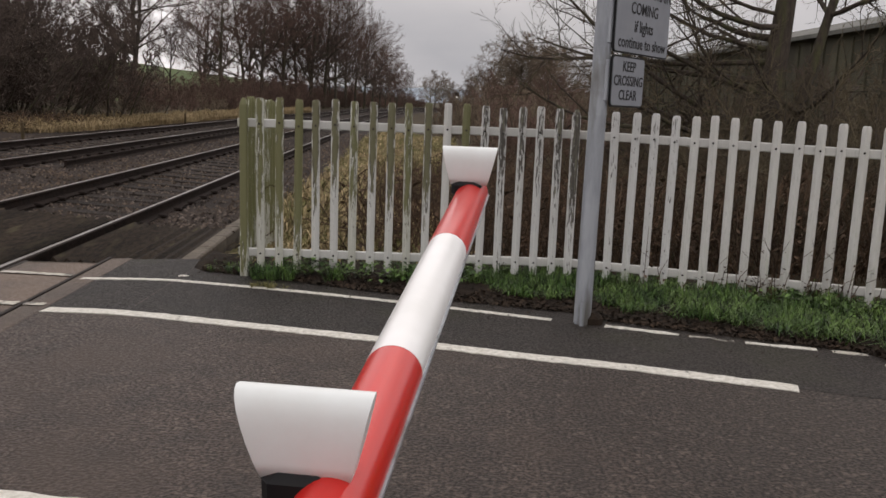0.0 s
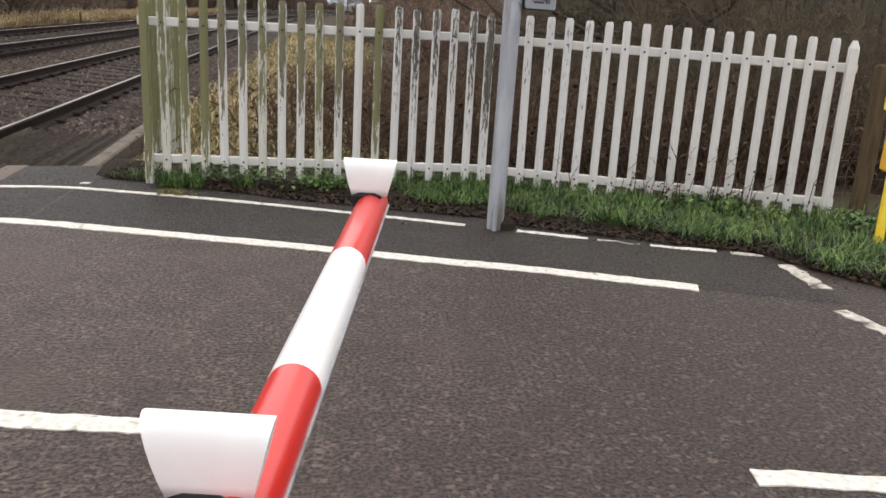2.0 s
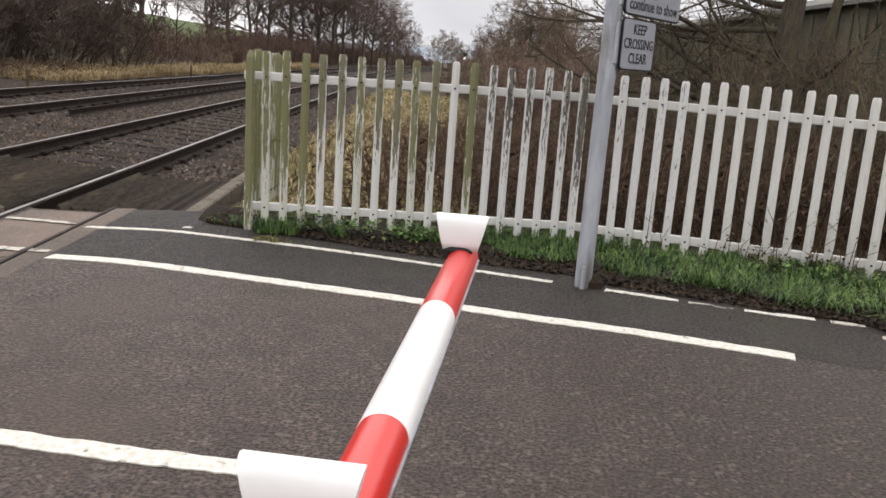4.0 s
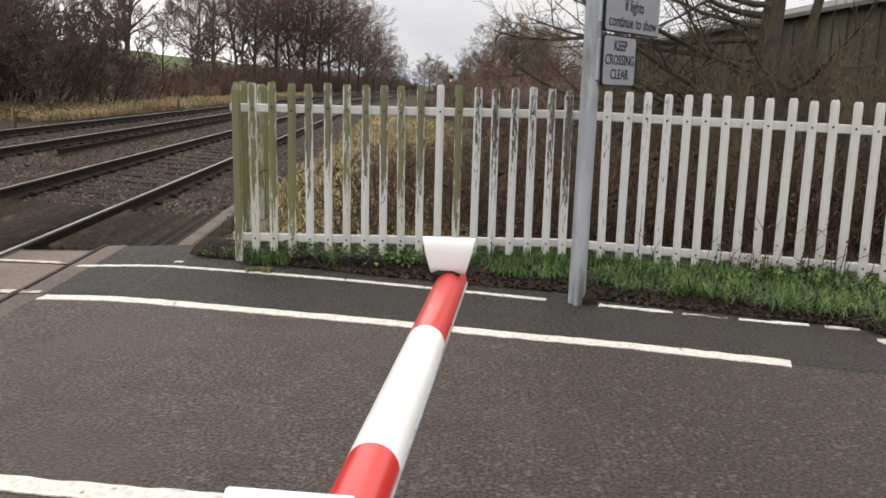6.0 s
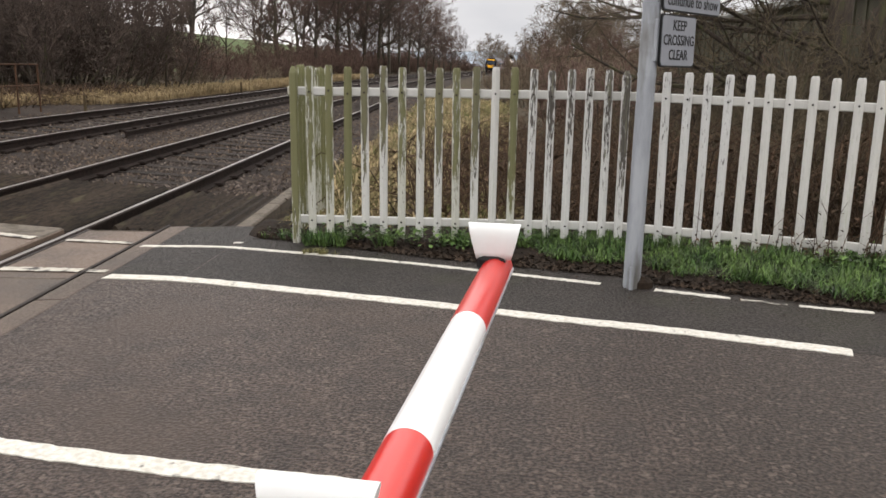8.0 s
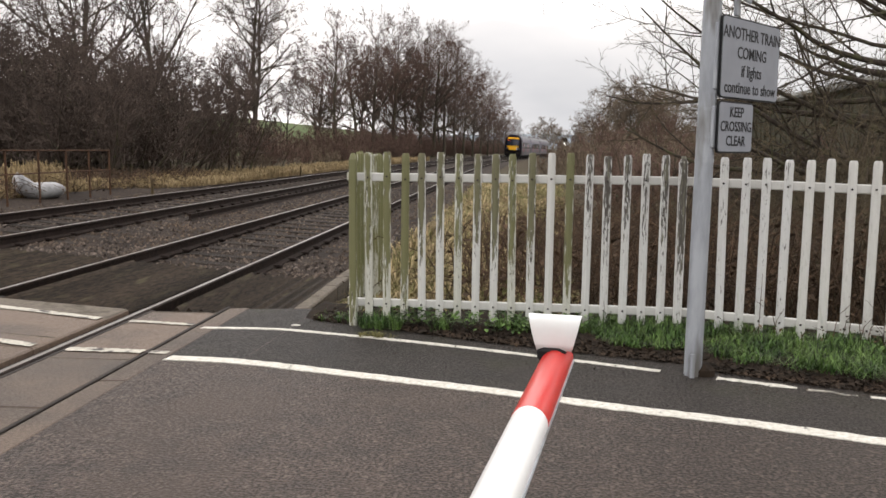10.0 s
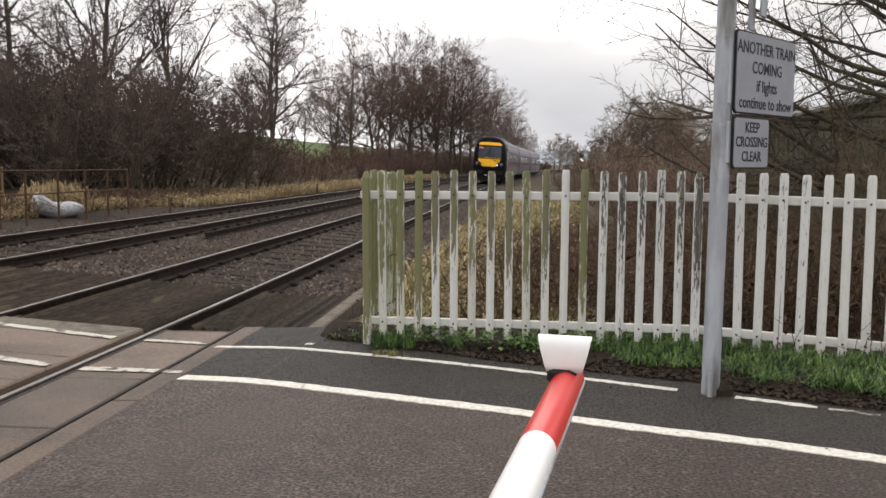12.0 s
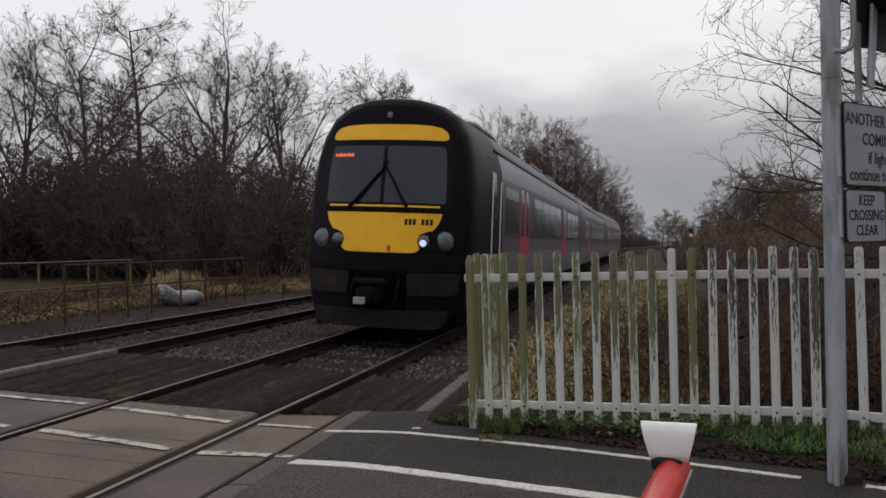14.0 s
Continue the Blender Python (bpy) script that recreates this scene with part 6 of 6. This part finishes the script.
        u = rnd.uniform(-1.65 + 0.35 * (1 - smooth01(7.5, 11, v)), 0.1 + 0.05 * v) + bend(v)
        x, y = xy(u, v)
        if y < fence_y(x) + 0.2:
            continue
        z = ground_z(u, v)
        (blades(dry if rnd.random() < 0.45 + 0.3 * noise.noise((u, v * 0.6, 2)) else olive, rnd, x, y, z, 9, (rnd.uniform(0.14, 0.32) + 0.35 * max(0.0, noise.noise((u * 1.6, v * 1.6, 8)))), 0.48, 1.9, 0.0075 * np.interp(v, [7, 40], [1, 2.5])))
    tagged(part("tussocks", dry.mesh("tussocks", DRY_GRASS), None), "straw-coloured grass tussocks behind the fence", "grass", kind="stuff")
    tagged(part("tussocks", olive.mesh("tussocks", OLIVE_GRASS), None), "olive winter grass behind the fence", "grass", kind="stuff")
    b = Build()
    for _ in range(8500):
        v = 12 + 70 * rnd.random() ** 1.6
        u = -9.2 - abs(rnd.gauss(0, 1.3)) - 1.1 * (1 - smooth01(19, 25, v)) + bend(v)
        x, y = xy(u, v)
        blades(b, rnd, x, y, formation(max(u - bend(v), -9.0)) - 0.1, 6, (rnd.uniform(0.14, 0.3) + 0.25 * max(0.0, noise.noise((u * 0.8, v * 0.35, 4)))) * np.interp(v, [12, 20, 80], [0.75, 1.15, 1.7]), 0.34, 1.3, 0.007 * np.interp(v, [12, 80], [1, 2.5]))
    for _ in range(260):
        u, v = rnd.gauss(-11.0, 0.22), rnd.gauss(18.2, 0.3)
        x, y = xy(u, v)
        blades(b, rnd, x, y, formation(-9.0), 8, rnd.uniform(0.5, 0.95), 0.5, 1.8, 0.008)
    tagged(part("lineside_grass", b.mesh("lineside_grass", LINESIDE_GRASS), None), "straw-coloured dead grass along the far side of the line", "grass", kind="stuff")
    # brambles
    b = Build()
    for _ in range(3400):
        v = 6.9 + 11 * rnd.random() ** 1.5
        u = rnd.uniform(-0.7, 7.5)
        if u < -0.6 + 0.06 * (v - 6):
            continue
        x, y = xy(u, v)
        if y < fence_y(x) + 0.22 if x < 3.3 else y < 4.9:
            continue
        a, ln = rnd.uniform(0, 6.28), rnd.uniform(0.5, 1.3)
        h = rnd.uniform(0.25, 0.95) * (1.0 if x < 1 else 1.15)
        z = ground_z(u, v)
        dx, dy = math.cos(a) * ln, math.sin(a) * ln * 0.6
        if x < 3.4 and y + dy < fence_y(x + dx) + 0.15:
            dy = abs(dy)
        b.tube([(x, y, z), (x + dx * 0.3, y + dy * 0.3, z + h * 0.8), (x + dx * 0.65, y + dy * 0.65, z + h), (x + dx, y + dy, z + h * rnd.uniform(0.3, 0.9))], [0.006, 0.005, 0.004, 0.002], 3, cap=False)
        for k in range(3):
            f = rnd.random()
            leaf(b, rnd, (x + dx * f, y + dy * f, z + h * rnd.uniform(0.2, 0.95)), rnd.uniform(0.03, 0.07))
    for _ in range(46):
        x = rnd.choice((rnd.gauss(2.25, 0.12), rnd.gauss(2.6, 0.15), rnd.uniform(1.2, 3.1)))
        y = fence_y(x) - rnd.uniform(0.03, 0.12)
        h, dx = rnd.uniform(0.15, 0.55), rnd.uniform(-0.25, 0.25)
        b.tube([(x, y, 0.02), (x + dx * 0.3, y - 0.02, h * 0.7), (x + dx, y - rnd.uniform(0, 0.08), h)], [0.0035, 0.003, 0.0015], 3, cap=False)
        for k in range(4):
            leaf(b, rnd, (x + dx * rnd.random(), y - 0.03, h * rnd.uniform(0.3, 1.0)), rnd.uniform(0.015, 0.035))
    for _ in range(1300):
        u, v = rnd.uniform(-14.5, -9.9), rnd.uniform(9.5, 27)
        x, y = xy(u, v)
        a, ln, h = rnd.uniform(0, 6.28), rnd.uniform(0.5, 1.2), rnd.uniform(0.15, 0.5)
        z = formation(-9.0) - 0.05
        dx, dy = math.cos(a) * ln, math.sin(a) * ln
        b.tube([(x, y, z), (x + dx * 0.4, y + dy * 0.4, z + h), (x + dx, y + dy, z + h * 0.5)], [0.008, 0.007, 0.004], 3, cap=False)
        for k in range(4):
            f = rnd.random()
            leaf(b, rnd, (x + dx * f, y + dy * f, z + h * rnd.uniform(0.1, 0.95)), rnd.uniform(0.03, 0.07))
    tagged(part("brambles", b.mesh("brambles", BRAMBLE), None), "tangle of brown dead bramble canes behind the fence", "brambles", kind="stuff")


# ---- small lineside things ----
def phone_post():
    t = thing("emergency_telephone", "yellow emergency telephone on a yellow post in the grass", "telephone", m=pose(3.24, 4.80, 0.0, 0, 0, 20))
    part("post", Build().tube([(0, 0, -0.1), (0, 0, 1.0)], [0.03, 0.03], 16), YELLOW, t, "yellow steel post")
    s = part("sign_box", Build().box(0.02, -0.02, 0.66, 0.20, 0.13, 0.30, chamfer=0.015), AMBER, t, "amber box with black telephone symbol")
    for x0, m in ((0.0, Matrix.Translation((0, -0.088, 0))), ):
        hs = []
        for k in range(9):
            a = radians(110 + 140 * k / 8)
            hs.append((x0 + 0.035 + 0.075 * math.cos(a), 0.0, 0.68 + 0.085 * math.sin(a)))
        h = part("telephone_symbol", Build().tube([(x, -0.088, z) for x, _, z in hs], [0.022, 0.017, 0.010, 0.009, 0.009, 0.009, 0.010, 0.017, 0.022], 8), BLACK, s, "black handset symbol")
    lettering("SOS", 0.06, BLACK, s, Matrix.Translation((0.0, -0.0875, 0.545)) @ Matrix.Rotation(radians(90), 4, "X"), 1.2)
    part("housing", Build().box(0.045, 0.0, 0.99, 0.26, 0.22, 0.30, chamfer=0.04), YELLOW, t, "yellow telephone housing")
    part("lid", Build().box(0.045, 0.0, 1.20, 0.22, 0.19, 0.16, chamfer=0.06), YELLOW, t, "rounded yellow lid")
    part("handle", Build().box(0.09, -0.12, 0.98, 0.07, 0.03, 0.05, chamfer=0.012), BLACK, t, "black latch")


def stock_fence():
    t = thing("wire_fence", "old stock wire fence on a brown timber post", "fence", m=pose(3.46, 5.42, 0))
    part("timber_post", Build().box(0, 0, 0.5, 0.095, 0.09, 1.25, chamfer=0.012), POST_WOOD, t, "weathered brown timber post")
    for i in range(8):
        z = 0.12 + 0.115 * i
        part("wire", Build().tube([(-0.30, 0.05, z), (0.0, 0.06, z - 0.004), (0.9, -0.08, z - 0.02), (2.2, -0.35, z)], [0.0016] * 4, 4), WIRE, t)
    for i in range(15):
        x = -0.25 + 0.155 * i
        y = np.interp(x, [-0.3, 0, 0.9, 2.2], [0.05, 0.06, -0.08, -0.35])
        part("wire", Build().tube([(x, y, 0.1), (x, y, 0.93)], [0.0014] * 2, 4), WIRE, t)


def railing(label, u, vs, top, mat, group):
    t = thing("metal_railing", label, "railing", group)
    z0 = formation(-9.0)
    for v in vs:
        x, y = xy(u, v)
        part("post", Build().box(x, y, z0 - 0.15 + (top + 0.15) / 2, 0.034, 0.034, top + 0.15, chamfer=0.004), mat, t)
    for h in (top - 0.02, top * 0.5):
        a, c = xy(u, vs[0] - 0.02), xy(u, vs[-1] + 0.02)
        part("bar", Build().tube([(a[0], a[1], z0 + h), (c[0], c[1], z0 + h)], [0.015, 0.015], 8), mat, t)


def sack():
    x, y = xy(-9.98, 16.75)
    b = Build()
    n, k = 14, 12
    vs = []
    for i in range(n + 1):
        f = i / n
        r = 0.15 * (math.sin(math.pi * min(1, 0.08 + f * 0.9)) ** 0.4) * (1 + 0.15 * noise.noise((f * 4, 1, 1)))
        for j in range(k):
            a = 2 * math.pi * j / k
            w = 1 + 0.18 * noise.noise((f * 5, math.cos(a) * 1.5, math.sin(a) * 1.5))
            vs.append((-0.45 + 0.95 * f, r * w * 1.3 * math.cos(a), max(-0.03, 0.11 + r * w * math.sin(a)) + 0.55 * max(0, 0.28 - f) * (1 + 0.5 * math.sin(a))))
    fs = [(i * k + j, i * k + (j + 1) % k, (i + 1) * k + (j + 1) % k, (i + 1) * k + j) for i in range(n) for j in range(k)]
    fs += [tuple(range(k)), tuple(n * k + j for j in range(k))]
    b.add(vs, fs, True)
    ob = part("sack", b, SACK, m=Matrix.Translation((x, y, formation(-9.0) - 0.05)) @ Matrix.Rotation(1.35, 4, "Z") @ Matrix.Scale(1.25, 4))
    tagged(ob, "crumpled white sack lying behind the rusty railing", "sack")


def far_signal():
    t = thing("railway_signal", "distant railway signal on a post with a lit lamp", "signal", m=pose(1.742, 243.3, 0.0))
    part("post", Build().tube([(0, 0, -0.5), (0, 0, 3.0)], [0.12, 0.12], 8), T_BLACK, t)
    part("signal_head", Build().box(0, 0.0, 4.4, 1.5, 0.3, 1.1, chamfer=0.3), T_BLACK, t)
    part("lamp", Build().tube([(0, -0.2, 3.2), (0, -0.45, 3.2)], [0.42, 0.34], 12), SIG_LIT, t, "lit signal lamp")


def marker_posts():
    for u, v, h in ((-8.95, 19.9, 0.35), (-1.5, 62.0, 0.5), (-8.9, 34.0, 0.4)):
        x, y = xy(u + bend(v), v)
        tagged(part("marker_post", Build().box(0, 0, h / 2 - 0.1, 0.07, 0.05, h + 0.2, chamfer=0.01), POST_WOOD, m=Matrix.Translation((x, y, formation(max(-9.0, u)) - 0.1))), "small dark lineside marker post in the grass", "post", "marker posts")


def shed():
    t = thing("farm_shed", "long dark olive clad shed behind the trees", "shed")
    def p(u, v, z):
        x, y = xy(u, v)
        return (x, y, z)
    u0, u1, v0, v1, e, r = 15.0, 31.0, 20.0, 60.0, 4.3, 6.2
    b = Build()
    um = (u0 + u1) / 2
    b.add([p(u0, v0, -0.5), p(u1, v0, -0.5), p(u1, v1, -0.5), p(u0, v1, -0.5), p(u0, v0, e), p(u1, v0, e), p(u1, v1, e), p(u0, v1, e), p(um, v0, r), p(um, v1, r)],
          [(0, 3, 7, 4), (1, 5, 6, 2), (0, 4, 8, 5, 1), (3, 2, 6, 9, 7), (0, 1, 2, 3)])
    part("wall", b, SHED, t, "olive sheet wall")
    for s, (a, c) in enumerate(((u0 - 0.4, um), (u1 + 0.4, um))):
        b = Build()
        vs = [p(a, v0 - 0.3, e - 0.1), p(a, v1 + 0.3, e - 0.1), p(c, v1 + 0.3, r + 0.05), p(c, v0 - 0.3, r + 0.05)]
        vs += [(x, y, z + 0.15) for x, y, z in vs]
        b.add(vs, [(0, 1, 2, 3), (4, 5, 6, 7), (0, 1, 5, 4), (1, 2, 6, 5), (2, 3, 7, 6), (3, 0, 4, 7)])
        part("roof", b, SHED_ROOF, t, "grey sheet roof")
    me = None
    for i in range(40):
        v = v0 + 0.5 + i
        x, y = xy(u0 - 0.03, v)
        if me is None:
            me = fix_normals(Build().box(0, 0, 0, 0.07, 0.06, e - 0.2, chamfer=0.01).mesh("cladding_rib", SHED))
        part("cladding_rib", me, None, t, m=Matrix.Translation((x, y, e / 2 - 0.1)) @ Matrix.Rotation(-TURN, 4, "Z"))


def distance():
    b = Build()
    pts, n = [], 60
    for i in range(n + 1):
        u = -1200 + 2600 * i / n
        h = 44 + 16 * noise.noise((u * 0.0022, 3, 0)) + 6 * noise.noise((u * 0.01, 5, 0))
        for q, z in ((0, -5), (150, h * 0.75), (420, h)):
            x, y = xy(u, 2000 + q)
            pts.append((x, y, z))
    b.add(pts, [(i * 3 + j, (i + 1) * 3 + j, (i + 1) * 3 + j + 1, i * 3 + j + 1) for i in range(n) for j in range(2)], True)
    tagged(part("backdrop", b, HILL), "faint blue-grey hills in the distance", "hills", kind="structure")
    b = Build()
    pts = []
    for i in range(29):
        v = 64 + 150 * (i / 28) ** 1.3
        for j in range(15):
            u = -20.5 - 126 * (j / 14) ** 2.0
            x, y = xy(u, v)
            pts.append((x, y, field_z(u, v)))
    b.add(pts, [(i * 15 + j, (i + 1) * 15 + j, (i + 1) * 15 + j + 1, i * 15 + j + 1) for i in range(28) for j in range(14)], True)
    tagged(part("field", b, FIELD), "green grazing field rising behind the trees", "field", kind="structure")


# ---- building the place ----
ground()
roads()
markings()
crossing()
ballast()
railway_track("railway track with rusty rails polished on top", TRACK_NEAR)
railway_track("farther railway track with rusty rails polished on top", TRACK_FAR)
spare_rail()
trespass_guards()
kerbs()
distance()
shed()
trees()
near_tree()
bushes()
boom = barrier()
cars = [train_car("diesel train leading car, yellow cab front, aubergine sides", True), train_car("diesel train car, aubergine and silver with red doors", False), train_car("diesel train car, aubergine and silver with red doors", False)]
sign_pole()
fences()
phone_post()
stock_fence()
railing("rusty tubular metal railing beyond the railway", -9.6, [12.4, 13.3, 14.2, 15.0, 16.1, 17.15, 18.1, 19.05], 0.95, RUST, "metal railings")
railing("ochre painted metal railing beside the far road", -10.6, [10.2, 11.6, 13.0, 14.4, 15.8], 1.0, OCHRE, "metal railings")
sack()
far_signal()
marker_posts()
grasses()


def motions():
    walk(boom, [(0.0, boom_pose(5.75)), (0.25, boom_pose(4.15)), (0.5, boom_pose(2.1)), (0.75, boom_pose(0.6)), (1.0, boom_pose(-0.1)), (1.25, boom_pose(-0.1)), (1.5, boom_pose(0.0)), (14.0, boom_pose(0.0))])
    for k, car in enumerate(cars):
        walk(car, [(0.5 * i, car_pose(train_front(0.5 * i) + 23.65 * k)) for i in range(29)])


motions()
